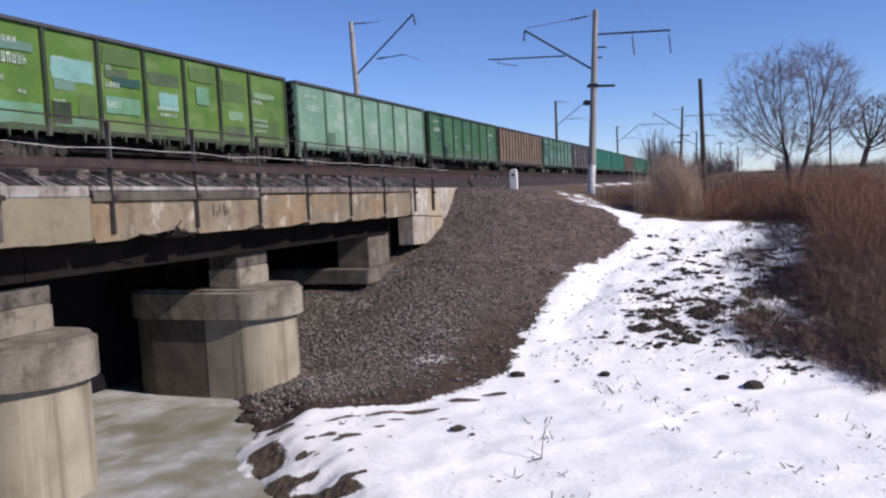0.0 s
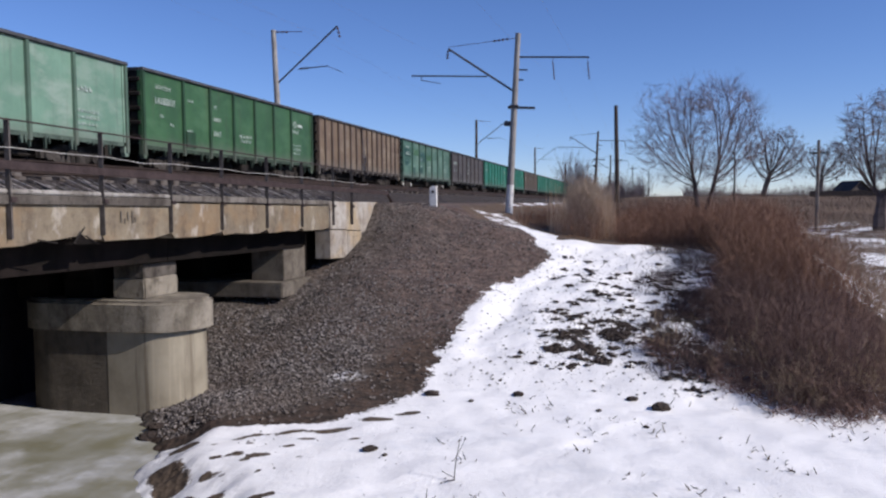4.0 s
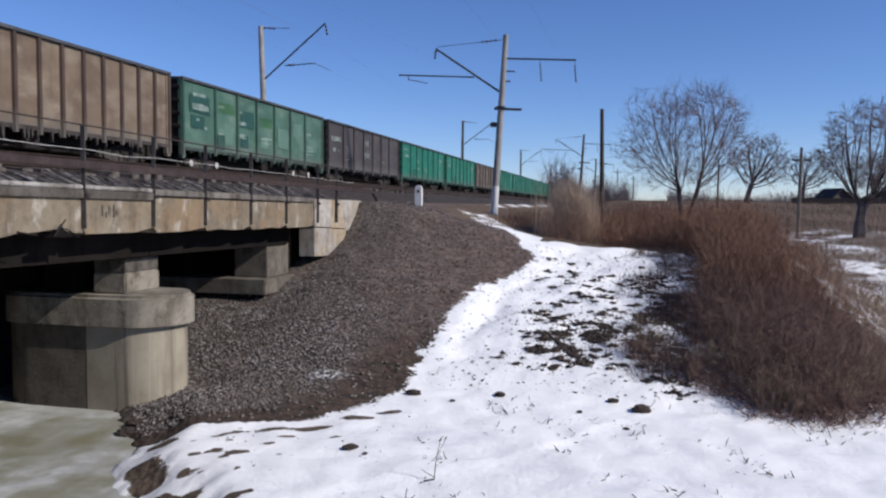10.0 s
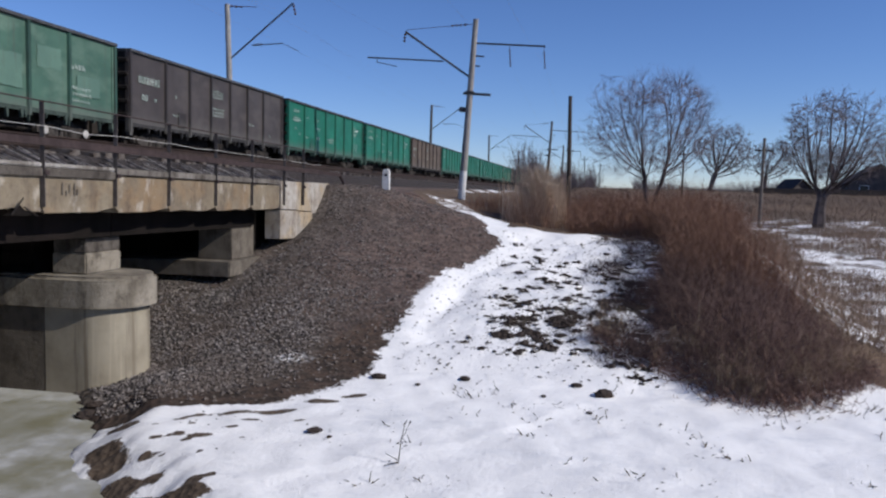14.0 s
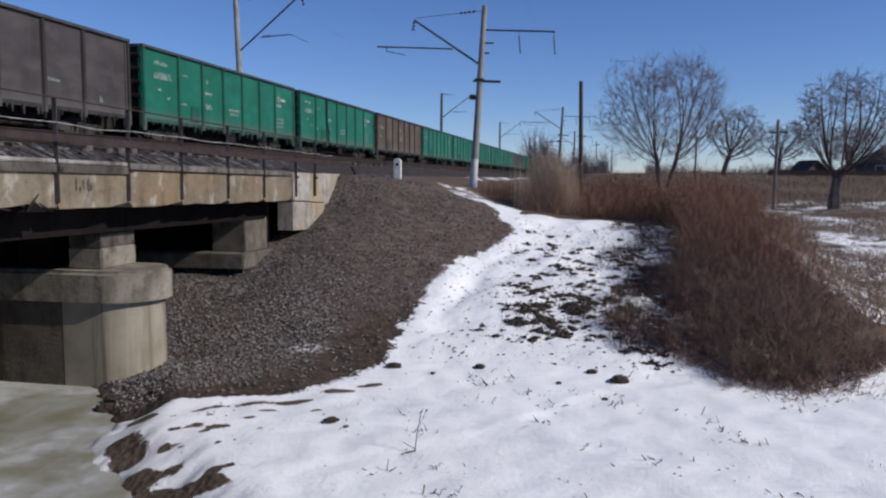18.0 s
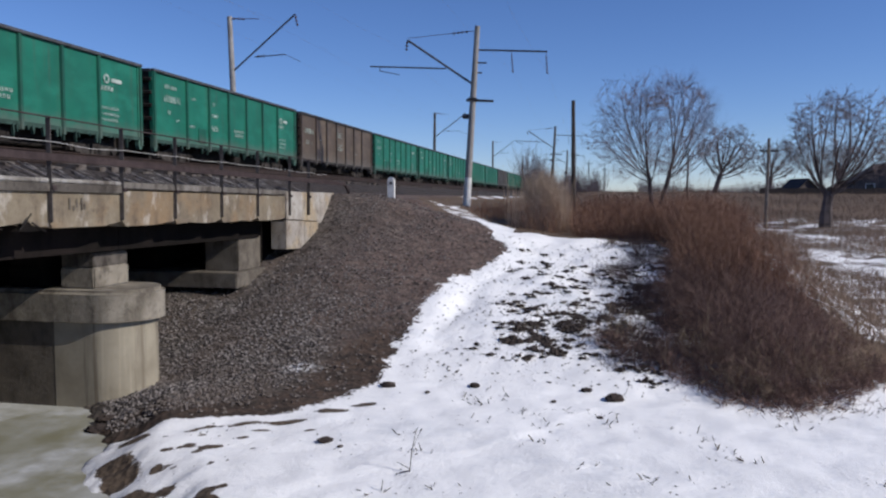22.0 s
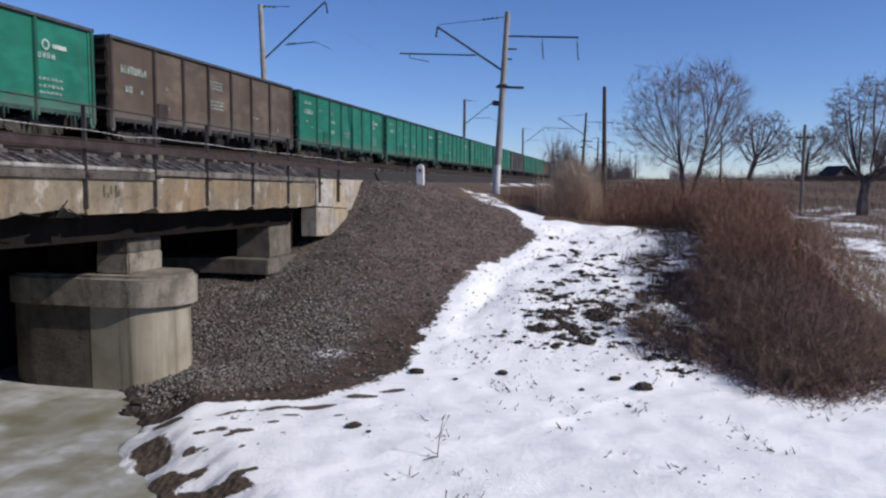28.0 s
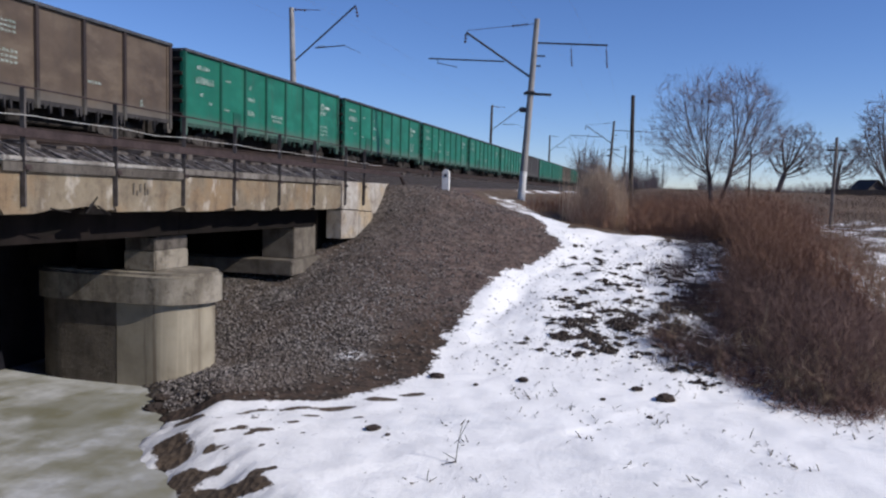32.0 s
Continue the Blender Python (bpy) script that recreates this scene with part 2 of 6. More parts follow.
def box(bm, x0, x1, y0, y1, z0, z1, bevel=0.0):
    vs = [bm.verts.new((x, y, z)) for x in (x0, x1) for y in (y0, y1) for z in (z0, z1)]
    fs = [bm.faces.new([vs[i] for i in f]) for f in ((0, 1, 3, 2), (4, 6, 7, 5), (0, 4, 5, 1), (2, 3, 7, 6), (0, 2, 6, 4), (1, 5, 7, 3))]
    if bevel:
        es = list({e for f in fs for e in f.edges})
        bmesh.ops.bevel(bm, geom=es, offset=bevel, segments=2, affect="EDGES")
    return vs


def bar(bm, a, b, r0, r1=None, sides=8):
    """A round tapered bar from a to b."""
    a, b = Vector(a), Vector(b)
    r1 = r0 if r1 is None else r1
    d = (b - a).normalized()
    u = d.cross((0, 0, 1) if abs(d.z) < 0.9 else (1, 0, 0)).normalized()
    v = d.cross(u)
    ring = [[bm.verts.new(p + (u * math.cos(k) + v * math.sin(k)) * r) for k in (2 * math.pi * i / sides for i in range(sides))] for p, r in ((a, r0), (b, r1))]
    for i in range(sides):
        j = (i + 1) % sides
        bm.faces.new((ring[0][i], ring[0][j], ring[1][j], ring[1][i]))
    bm.faces.new(ring[0][::-1])
    bm.faces.new(ring[1])


def prism(bm, outline, axis, a, b):
    """An outline of (u, v) pairs drawn out along an axis from a to b. x: (y, z); y: (x, z); z: (x, y)."""
    put = {"x": lambda u, v, w: (w, u, v), "y": lambda u, v, w: (u, w, v), "z": lambda u, v, w: (u, v, w)}[axis]
    lo = [bm.verts.new(put(u, v, a)) for u, v in outline]
    hi = [bm.verts.new(put(u, v, b)) for u, v in outline]
    n = len(outline)
    for i in range(n):
        j = (i + 1) % n
        bm.faces.new((lo[i], lo[j], hi[j], hi[i]))
    bm.faces.new(lo[::-1])
    bm.faces.new(hi)
    bmesh.ops.recalc_face_normals(bm, faces=bm.faces[:])


def raw_mesh(name, verts, faces, material, smooth=False):
    me = bpy.data.meshes.new(name)
    me.from_pydata(verts, [], faces)
    me.materials.append(material)
    if smooth:
        me.shade_smooth()
    return me


# ---- the ground ----
def sm(a, b, v):
    k = np.clip((v - a) / (b - a), 0, 1)
    return k * k * (3 - 2 * k)


def waves(x, y, seed, size, octaves=3):
    """Cheap smooth unevenness of about unit height."""
    r = np.random.RandomState(seed)
    out = 0 * x
    for k in range(octaves):
        a, p, f = r.uniform(0, 6.28), r.uniform(0, 6.28), (1.6 ** k) / size
        out = out + np.sin((x * np.cos(a) + y * np.sin(a)) * f * 6.28 + p + 1.3 * np.sin((x * np.sin(a) - y * np.cos(a)) * f * 4)) / 1.35 ** k
    return out / 2.2


GRAVEL_Y = [8.0, 11.4, 11.95, 12.2, 12.5, 12.8, 13.1, 14.0, 15.0, 16.4, 18.3, 21.6, 23.6, 24.9, 25.9, 26.9, 29.4, 31.5, 37.0, 60.0]
GRAVEL_X = [-12.0, -9.6, -8.4, -7.5, -6.6, -5.75, -5.35, -4.9, -4.5, -4.42, -4.5, -4.35, -3.45, -3.0, -2.95, -3.5, -4.4, -6.6, -8.6, -9.5]


def shore(x, y):
    along = y * 0.745 - x * 0.668
    bulge = np.interp(along, [9, 10.85, 11.2, 11.9, 12.5, 13.2, 13.8, 14.2, 15], [0.1, 0.2, 0.29, 0.37, 0.53, 0.6, 0.44, 0.05, 0])
    return (x + 9.06) * 0.745 + (y - 12.7) * 0.668 + bulge + 0.1 * waves(x, y, 3, 1.2)


def bank_crest(along):
    """Where the near bank breaks off towards the river."""
    return np.interp(along, [-3, -1.7, -1.3, -1.1, -0.7, -0.3, 0.0, 0.25, 0.8, 1.3, 1.6, 2.0, 3.0], [2.9, 3.1, 3.6, 4.12, 3.95, 3.77, 3.64, 3.78, 3.86, 3.88, 3.83, 3.55, 3.3])


def height(x, y):
    x, y = np.asarray(x, float), np.asarray(y, float)
    s = shore(x, y)
    flat = 0.45 * sm(-0.1, 1.3, s) * (0.1 + 0.9 * sm(-10.4, -7.6, x)) + 0.1 * sm(0, 8, s) + 0.03 * waves(x, y, 5, 2.2)
    ramp = 2.35 * np.clip((y - 15.2) / 13.2, 0, 1.0) ** 1.05 + 0.5 * sm(30, 60, y)
    right = 1.7 * sm(22, 62, y)
    w = sm(3.0, 8.0, x - 0.1 * (y - 16))
    hill = flat + ((1 - w) * ramp + w * right) * sm(-1.5, 2.5, s) + (0.9 * sm(55, 125, y) + 1.0 * sm(60, 125, y) * sm(-8, -1, x) + w * 1.0 * sm(62, 115, y) + 0.0078 * np.maximum(0, y - 122) * sm(-8, 2, x))
    hill = hill + (0.07 * waves(x, y, 11, 4.0) + 0.035 * waves(x, y, 14, 1.5, 4) * sm(30, 26, y)) * sm(15, 19, y)
    # the trodden path along the foot of the gravel
    hill = hill - 0.11 * np.exp(-((x - np.interp(y, GRAVEL_Y, GRAVEL_X) - 0.85 - 0.15 * np.sin(y * 1.3)) / 0.33) ** 2) * sm(16, 19, y) * sm(30, 27, y)
    dx, dy = np.maximum(0, x + 9.4), np.maximum(0, 27.2 - y)
    emb = 4.5 - 0.23 * dx - 0.30 * dy - 0.9 * (1 - np.exp(-dy / 0.9)) * np.exp(-dx / 1.5) - 0.035 * np.maximum(0, dx - 6) ** 2
    emb = emb + 0.05 * waves(x, y, 9, 2.5) + 0.3 * np.exp(-((x + 7.8) / 1.2) ** 2 - ((y - 28.5) / 1.5) ** 2)
    far_side = 4.5 - 0.35 * np.maximum(0, -20.5 - x)
    emb = np.minimum(emb, far_side)
    # Added bank behind the tracks, closing the bright gap under the wagons.
    emb = np.maximum(emb, 1.6 * np.clip((-21.5 - x) / 3.0, 0, 1) + 4.6 - 60 * (x > -21.5) - 60 * (y < 18))
    k = 0.25
    g = 0.5 * (hill + emb + np.sqrt((hill - emb) ** 2 + k))
    g = np.where(np.minimum(hill, emb) < -2, np.maximum(hill, emb), g)
    u = -x * 0.309 + y * 0.951
    bank = 2.705 - 1.25 * np.maximum(0, u - bank_crest(x * 0.951 + y * 0.309))
    g = np.maximum(g, np.minimum(bank, 2.705 + 0.04 * waves(x, y, 23, 1.0)))
    under = (-0.3 * sm(0.25, -0.35, s) - 0.1 * np.clip(-s, 0, 3)) * (u > 6)
    return g + under * sm(0.6, 0.3, g)


def spread(a, b, fine, grow, lo, hi):
    """Grid lines: fine between a and b, wider and wider out to lo and hi."""
    mid = list(np.arange(a, b + 1e-6, fine))
    left, step = [], fine
    v = a
    while v > lo:
        step *= grow
        v -= step
        left.append(v)
    right, step, v = [], fine, b
    while v < hi:
        step *= grow
        v += step
        right.append(v)
    return np.array(left[::-1] + mid + right)


CL = np.random.RandomState(77)
CLUMPS = [(CL.normal(-1.1, 0.9), CL.normal(19.2, 1.2), CL.uniform(0.1, 0.34)) for _ in range(34)] + [(CL.normal(0.7, 0.6), CL.normal(20.5, 2.2), CL.uniform(0.1, 0.32)) for _ in range(40)] + [(CL.uniform(-3.0, 1.5), CL.uniform(16.4, 26), CL.uniform(0.04, 0.14)) for _ in range(60)] + [(CL.uniform(-2.2, 2.0), CL.uniform(17, 25), CL.uniform(0.08, 0.16)) for _ in range(90)]
gx, gy = spread(-10.5, 7.5, 0.11, 1.07, -1800, 1800), spread(6, 30, 0.11, 1.06, -1500, 2600)
GX, GY = np.meshgrid(gx, gy)
GZ = height(GX, GY)
nx, ny = len(gx), len(gy)
verts = np.stack([GX.ravel(), GY.ravel(), GZ.ravel()], 1)
ii = (np.arange(ny - 1)[:, None] * nx + np.arange(nx - 1)[None]).ravel()
faces = np.stack([ii, ii + 1, ii + 1 + nx, ii + nx], 1)
ground_me = bpy.data.meshes.new("ground")
ground_me.from_pydata(verts.tolist(), [], faces.tolist())
ground_me.shade_smooth()

# What covers the ground: gravel, snow, or bare soil and dead grass.
fx, fy = verts[:, 0], verts[:, 1]
edge = np.interp(fy, GRAVEL_Y, GRAVEL_X) + 0.1 * waves(fx, fy, 31, 3.0, 2)
inside = np.clip((edge - fx) / 1.2, -1, 1)
inside = np.where(fy < 8.7, np.minimum(inside, (fy - 8.0) / 1.2), inside)
toe = np.exp(-(np.clip(edge - fx, 0, 9) / 1.7) ** 2) * sm(22, 16, fy)
toe = np.maximum(toe, sm(14.2, 12.6, fy))
turf = sm(6.0, 1.0, (edge - fx) * 0.75 + np.maximum(0, 22.5 - fy) * 0.6)
near = (-fx * 0.309 + fy * 0.951) < 5.2
snow = np.ones_like(fx)
# the crest of the path and the strip along the shoulder
crest = np.where(fx < -3.0, 38.5, 28.3 + 0.5 * waves(fx, fy, 41, 2.5))
snow = snow * sm(0.5, -0.7, fy - crest)
wide = np.interp(fy, [28.3, 30, 32, 36, 38], [1.2, 1.6, 2.3, 2.6, 2.2])
strip = np.where(fy > 28.3, sm(0.4, -0.3, fx - edge - wide), 1.0)
snow = snow * strip * (1 - 0.43 * sm(29.0, 32, fy) - 0.22 * sm(0.9, 0.2, fx - edge) * sm(24, 27, fy))
snow = snow * (1 - 0.22 * np.exp(-(((fx + 1.1) / 1.5) ** 2 + ((fy - 19.4) / 1.9) ** 2)))
for cx, cy, cr in CLUMPS:
    if cr > 0.07:
        snow = snow * (1 - 0.33 * np.exp(-(((fx - cx) / cr) ** 2 + ((fy - cy) / (cr * 0.75)) ** 2)))
rough_edge = fx - 0.9 - 0.5 * waves(fx, fy, 43, 2.0) + 0.02 * (fy - 17)
snow = snow * (1 - (0.36 * sm(-1.6, 0.6, rough_edge) + 0.25 * sm(0.6, 2.6, rough_edge)) * sm(15.6, 17.6, fy))
# bare mud along the waterline and small thawed spots above it: x, y, half length, half width
MUD = ((-7.55, 11.5, 0.42, 0.2), (-7.35, 10.65, 0.42, 0.3), (-7.0, 10.25, 0.36, 0.32), (-6.4, 9.6, 0.4, 0.34), (-5.95, 9.2, 0.4, 0.2), (-5.3, 9.15, 0.7, 0.2),
       (-6.9, 11.35, 0.2, 0.1), (-6.65, 11.75, 0.26, 0.1), (-5.2, 11.1, 0.2, 0.08), (-6.0, 10.75, 0.22, 0.09), (-5.55, 10.35, 0.16, 0.08), (-6.45, 12.0, 0.3, 0.1),
       (-6.54, 10.84, 0.26, 0.1), (-6.31, 11.52, 0.24, 0.09), (-6.27, 11.0, 0.24, 0.13), (-5.87, 11.0, 0.42, 0.15), (-5.6, 11.5, 0.3, 0.1), (-6.39, 10.35, 0.2, 0.13), (-6.14, 10.32, 0.16, 0.13),
       (-5.88, 9.79, 0.28, 0.16), (-5.21, 9.54, 0.22, 0.12), (-5.13, 9.27, 0.26, 0.14), (-5.0, 9.65, 0.18, 0.09), (-5.94, 12.22, 0.6, 0.14), (-5.2, 12.5, 0.75, 0.16), (-5.45, 11.95, 0.34, 0.1), (-4.6, 13.2, 0.7, 0.16), (-4.2, 13.75, 0.55, 0.14), (-4.7, 12.1, 0.3, 0.08))
for cx, cy, cw, cd in MUD:
    ca, sa = (0.99, 0.12) if cd >= 0.2 else (0.88, 0.47)
    u, v = (fx - cx) * ca + (fy - cy) * sa, (fy - cy) * ca - (fx - cx) * sa
    if cw < 0.8 and cd < 0.2:
        cw, cd = cw * 0.62, cd * 1.1
    snow = snow * (1 - (0.66 if cd < 0.2 else 0.75) * np.exp(-((u / cw) ** 2 + (v / cd) ** 2)))
snow = snow * (1 - 0.4 * np.exp(-((np.maximum(0, fx - edge)) / 0.55) ** 2) * sm(16.5, 14.5, fy) * sm(11.5, 12.5, fy))
low = sm(-0.3, 1.3, fx - np.maximum(7.3 - 0.36 * np.maximum(0, fy - 18), 4.2 + 0.28 * (fy - 28))) * sm(16, 18, fy)
snow = np.maximum(snow, low * 0.6 * sm(66, 50, fy) + low * 0.11 * waves(fx, fy, 47, 4.0))
field = sm(34, 42, fy) * sm(84, 70, fy) * sm(5.5, 8, fx - 0.03 * fy)
snow = np.maximum(snow, field * (0.53 + 0.16 * waves(fx, fy, 49, 5.0)))
trackside = sm(48, 54, fy) * sm(120, 90, fy) * sm(-10.6, -9.9, fx) * sm(-7.4, -8.6, fx)
snow = np.maximum(snow, trackside * (0.55 + 0.2 * waves(fx, fy, 51, 9.0)))
snow[near] = 0.0

snow = np.where(fy < -20, 0.7, snow)
rest = np.exp(-(((fx + 6.3) / 0.75) ** 2 + ((fy - 15.75) / 0.6) ** 2)) * 0.8 + 0.7 * np.exp(-(((fx + 7.6) / 0.5) ** 2 + ((fy - 13.3) / 0.35) ** 2))
sod = sm(29.5, 27, fy) * sm(4, 1.5, fx) * (0.5 + 0.5 * sm(13.5, 15.5, fy))
sod[near] = 1.0
for nm, arr in (("rest", rest), ("sod", sod), ("snow", snow), ("inside", inside), ("toe", toe), ("turf", turf)):
    ground_me.attributes.new(nm, "FLOAT", "POINT").data.foreach_set("value", np.ascontiguousarray(arr, dtype=np.float32))

n = Nodes("ground", 0.9)
grit = n.cells(8)
grit2 = n.cells(26)
stone = n.mix(n.step(grit.outputs["Color"], 0.2, 0.9), (0.034, 0.029, 0.025), (0.145, 0.125, 0.107))
stone = n.mix(n.step(grit2.outputs["Color"], 0.5, 0.9), stone, (0.085, 0.075, 0.066))
soil_c = n.mix(n.step(n.noise(2.4, 6, 0.7), 0.35, 0.65), (0.08, 0.053, 0.038), (0.032, 0.024, 0.018))
stone = n.mix(n.math("MULTIPLY", n.step(n.noise(0.5, 5, 0.6), 0.38, 0.62), 0.55), stone, soil_c)
stone = n.mix(n.math("MULTIPLY", n.attr("turf"), n.step(n.noise(1.1, 6, 0.7), 0.2, 0.46)), stone, n.mix(n.step(n.noise(3.4, 7, 0.75), 0.36, 0.64), (0.15, 0.107, 0.088), (0.055, 0.04, 0.035)))
stone = n.mix(n.step(n.math("ADD", n.attr("toe"), n.math("MULTIPLY", n.noise(1.7, 6, 0.7), 0.8)), 0.75, 1.1), stone, soil_c)
grass_c = n.mix(n.step(n.noise(3.0, 8, 0.75), 0.35, 0.65), (0.125, 0.084, 0.052), (0.06, 0.042, 0.03))
grass_c = n.mix(n.step(n.noise(0.05, 4), 0.4, 0.6, 0, 0.6), grass_c, (0.15, 0.1, 0.066))
ragged = n.math("ADD", n.math("MULTIPLY", n.math("SUBTRACT", n.noise(1.6, 7, 0.7), 0.5), 0.95), n.math("MULTIPLY", n.math("SUBTRACT", n.noise(9, 4, 0.6), 0.5), 0.7))
bare = n.step(n.math("ADD", n.attr("inside"), ragged), -0.03, 0.05)
grass_c = n.mix(n.attr("sod"), grass_c, n.mix(n.step(n.noise(7, 6, 0.7), 0.35, 0.65), (0.1, 0.08, 0.06), (0.04, 0.033, 0.027)))
base = n.mix(bare, grass_c, stone)
snow_c = n.mix(n.step(n.noise(0.6, 6, 0.65), 0.35, 0.7), (0.92, 0.908, 0.89), (0.83, 0.82, 0.808))
snow_c = n.mix(n.step(n.noise(1.4, 6, 0.7, n.scaled(0.5, 1.5, 1)), 0.58, 0.8, 0, 0.45), snow_c, (0.58, 0.59, 0.61))
snow_c = n.mix(n.step(n.noise(0.42, 7, 0.62, n.scaled(0.6, 1.3, 1)), 0.57, 0.66, 0, 0.36), snow_c, (0.58, 0.6, 0.63))
snow_c = n.mix(n.step(n.noise(16, 5, 0.7), 0.66, 0.78, 0, 0.5), snow_c, (0.36, 0.34, 0.33))
snow_c = n.mix(n.step(n.noise(3.6, 7, 0.7, n.scaled(0.7, 1.2, 1)), 0.54, 0.7, 0, 0.4), snow_c, (0.6, 0.61, 0.63))
speck = n.math("ADD", n.math("MULTIPLY", n.noise(1.9, 8, 0.72), 0.75), n.math("MULTIPLY", n.noise(11, 5, 0.7), 0.35))
melt = n.math("SUBTRACT", n.attr("snow"), bare)
cover = n.step(n.math("SUBTRACT", melt, speck), 0.0, 0.06)
# thin leftovers of snow on the dirt at the foot of the slope
cover = n.math("MAXIMUM", cover, n.step(n.math("SUBTRACT", n.attr("rest"), n.noise(3.5, 7, 0.75)), 0.0, 0.45))
n.color(n.mix(cover, base, snow_c))
n.rough(n.step(cover, 0, 1, 0.95, 0.55))
lumps = n.math("ADD", n.math("MULTIPLY", n.noise(6, 7, 0.72), 0.6), n.math("MULTIPLY", n.noise(1.8, 5, 0.6), 0.9))
n.bump(n.math("ADD", n.math("MULTIPLY", cover, 0.5), n.math("ADD", lumps, n.math("MULTIPLY", n.math("SUBTRACT", 1.0, cover), grit.outputs["Distance"]))), 0.6, 0.05)
ground_me.materials.append(n.m)
ground = tagged(new("ground", ground_me), "ground of patchy snow, grey gravel slope and dead brown grass", "ground", kind="structure")


def on_ground(x, y):
    return float(height(x, y))


# Frozen river: dull ice with blown snow.
n = Nodes("river_ice", 0.3, spec=0.5)
drift = n.step(n.math("ADD", n.math("MULTIPLY", n.noise(0.35, 6, 0.6), 0.8), n.math("MULTIPLY", n.noise(1.6, 5, 0.6, n.scaled(1, 0.45, 1)), 0.25)), 0.43, 0.61)
ice_c = n.mix(n.step(n.noise(0.9, 5), 0.35, 0.65), (0.2, 0.19, 0.125), (0.27, 0.265, 0.215))
n.color(n.mix(drift, ice_c, n.mix(n.step(n.noise(2.5, 6, 0.65), 0.35, 0.65), (0.44, 0.445, 0.44), (0.32, 0.32, 0.305))))
n.rough(n.step(drift, 0, 1, 0.28, 0.7))
n.bump(n.noise(4, 6), 0.15, 0.02)
bm = bmesh.new()
box(bm, -60, -1.5, -40, 40, -0.3, 0.02)
ice = tagged(new("water", mesh_of(bm, "water", n.m)), "frozen river of grey-green ice with blown snow", "river ice", kind="structure")

# ---- bridge ----
DECK = pose(0, 17.5, 0, -0.66)
bridge = thing("railway_bridge", "old two-track concrete railway bridge with yellowed slab edges and rusty railing", "bridge", DECK)


def slab(x_near, x_far):
    """One track's deck: edge panels, kerbs, trough and the girders under it."""
    r = random.Random(4)
    joints = [-40, -33, -27, -20.5, -14.3, -8.01, -5.4, -3.28, -1.25, 1.0, 3.16, 5.2]
    for k in range(len(joints) - 1):
        a, b = joints[k], joints[k + 1]
        bm = bmesh.new()
        off = r.uniform(-0.015, 0.015)
        low = 3.78 + r.uniform(-0.02, 0.02)
        # a broken lower edge: small bites along the bottom
        pts, v = [(a + 0.012, 4.5)], a + 0.012
        bites = [(a + 0.012, low + r.uniform(0.03, 0.12)), (a + r.uniform(0.05, 0.16), low)]
        v += 0.17
        while v < b - 0.62:
            v += r.uniform(0.25, 0.6)
            bites.append((min(v, b - 0.02), low + (r.uniform(0.05, 0.13) if k == 5 and v > -7.2 else r.uniform(0.02, 0.05) if r.random() < 0.14 else r.uniform(0, 0.008))))
        outline = [(a + 0.012, 4.5)] + bites + [(b - 0.012, low + r.uniform(0.02, 0.1)), (b - 0.012, 4.5)]
        prism(bm, outline, "x", x_near - 0.4, x_near + off)
        part("edge_panel", bm, M_PLAIN if k < 5 else M_SLAB, bridge)
        if 5 <= k <= 6:
            bm = bmesh.new()
            box(bm, x_near + 0.016, x_near + 0.06, a + 0.02, b - 0.005, 4.44, 4.59, 0.006)
            part("ledge", bm, M_LEDGE, bridge)
        bm = bmesh.new()
        lip = 0.05 if k >= 5 else 0.012
        box(bm, x_near - 0.4, x_near + lip, a + 0.006, b - 0.006, 4.6 if 5 <= k <= 6 else 4.535 if k > 6 else 4.502, 4.68 + r.uniform(-0.01, 0.01), 0.02)
        part("kerb", bm, M_KERB if k < 7 else M_KERB2, bridge)
    # Deck slab and girders are near-black to hold the shade beneath.
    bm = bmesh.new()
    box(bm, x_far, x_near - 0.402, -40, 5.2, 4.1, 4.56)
    part("deck_slab", bm, M_UNDERSIDE, bridge)
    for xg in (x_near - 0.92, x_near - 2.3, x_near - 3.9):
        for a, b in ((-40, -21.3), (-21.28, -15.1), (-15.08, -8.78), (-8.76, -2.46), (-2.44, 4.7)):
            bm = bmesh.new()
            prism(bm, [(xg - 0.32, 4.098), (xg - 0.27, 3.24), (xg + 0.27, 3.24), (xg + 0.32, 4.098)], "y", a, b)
            part("girder", bm, M_UNDERSIDE, bridge)


slab(-9.5, -14.3)
slab(-14.7, -19.6)

# Railing: angle-iron posts bolted to the slab's face, a thin top rail, a sagging middle rail, a heavy lower beam.
POSTS = [-18.3, -16.15, -14.0, -11.85, -9.7, -7.55, -5.4, -3.28, -1.25, 1.0, 3.16, 5.5, 7.15]
bm = bmesh.new()
prism(bm, [(-9.48, -0.06), (-9.39, -0.06), (-9.39, -0.05), (-9.47, -0.05), (-9.47, 0.06), (-9.48, 0.06)], "z", 3.9, 5.76)
post_me = mesh_of(bm, "post", M_POST)
for k, y in enumerate(POSTS):
    lean = random.Random(k).uniform(-1.2, 1.2)
    shared("railing_post", post_me, bridge, pose(-0.01, y, 0, 0, 0, 0) @ pose(0, 0, 4.5, lean) @ pose(0, 0, -4.5))
    bm = bmesh.new()
    box(bm, -9.49, -9.38, y - 0.06, y + 0.06, 4.47, 4.55, 0.01)
    part("bracket", bm, M_RUST, bridge)
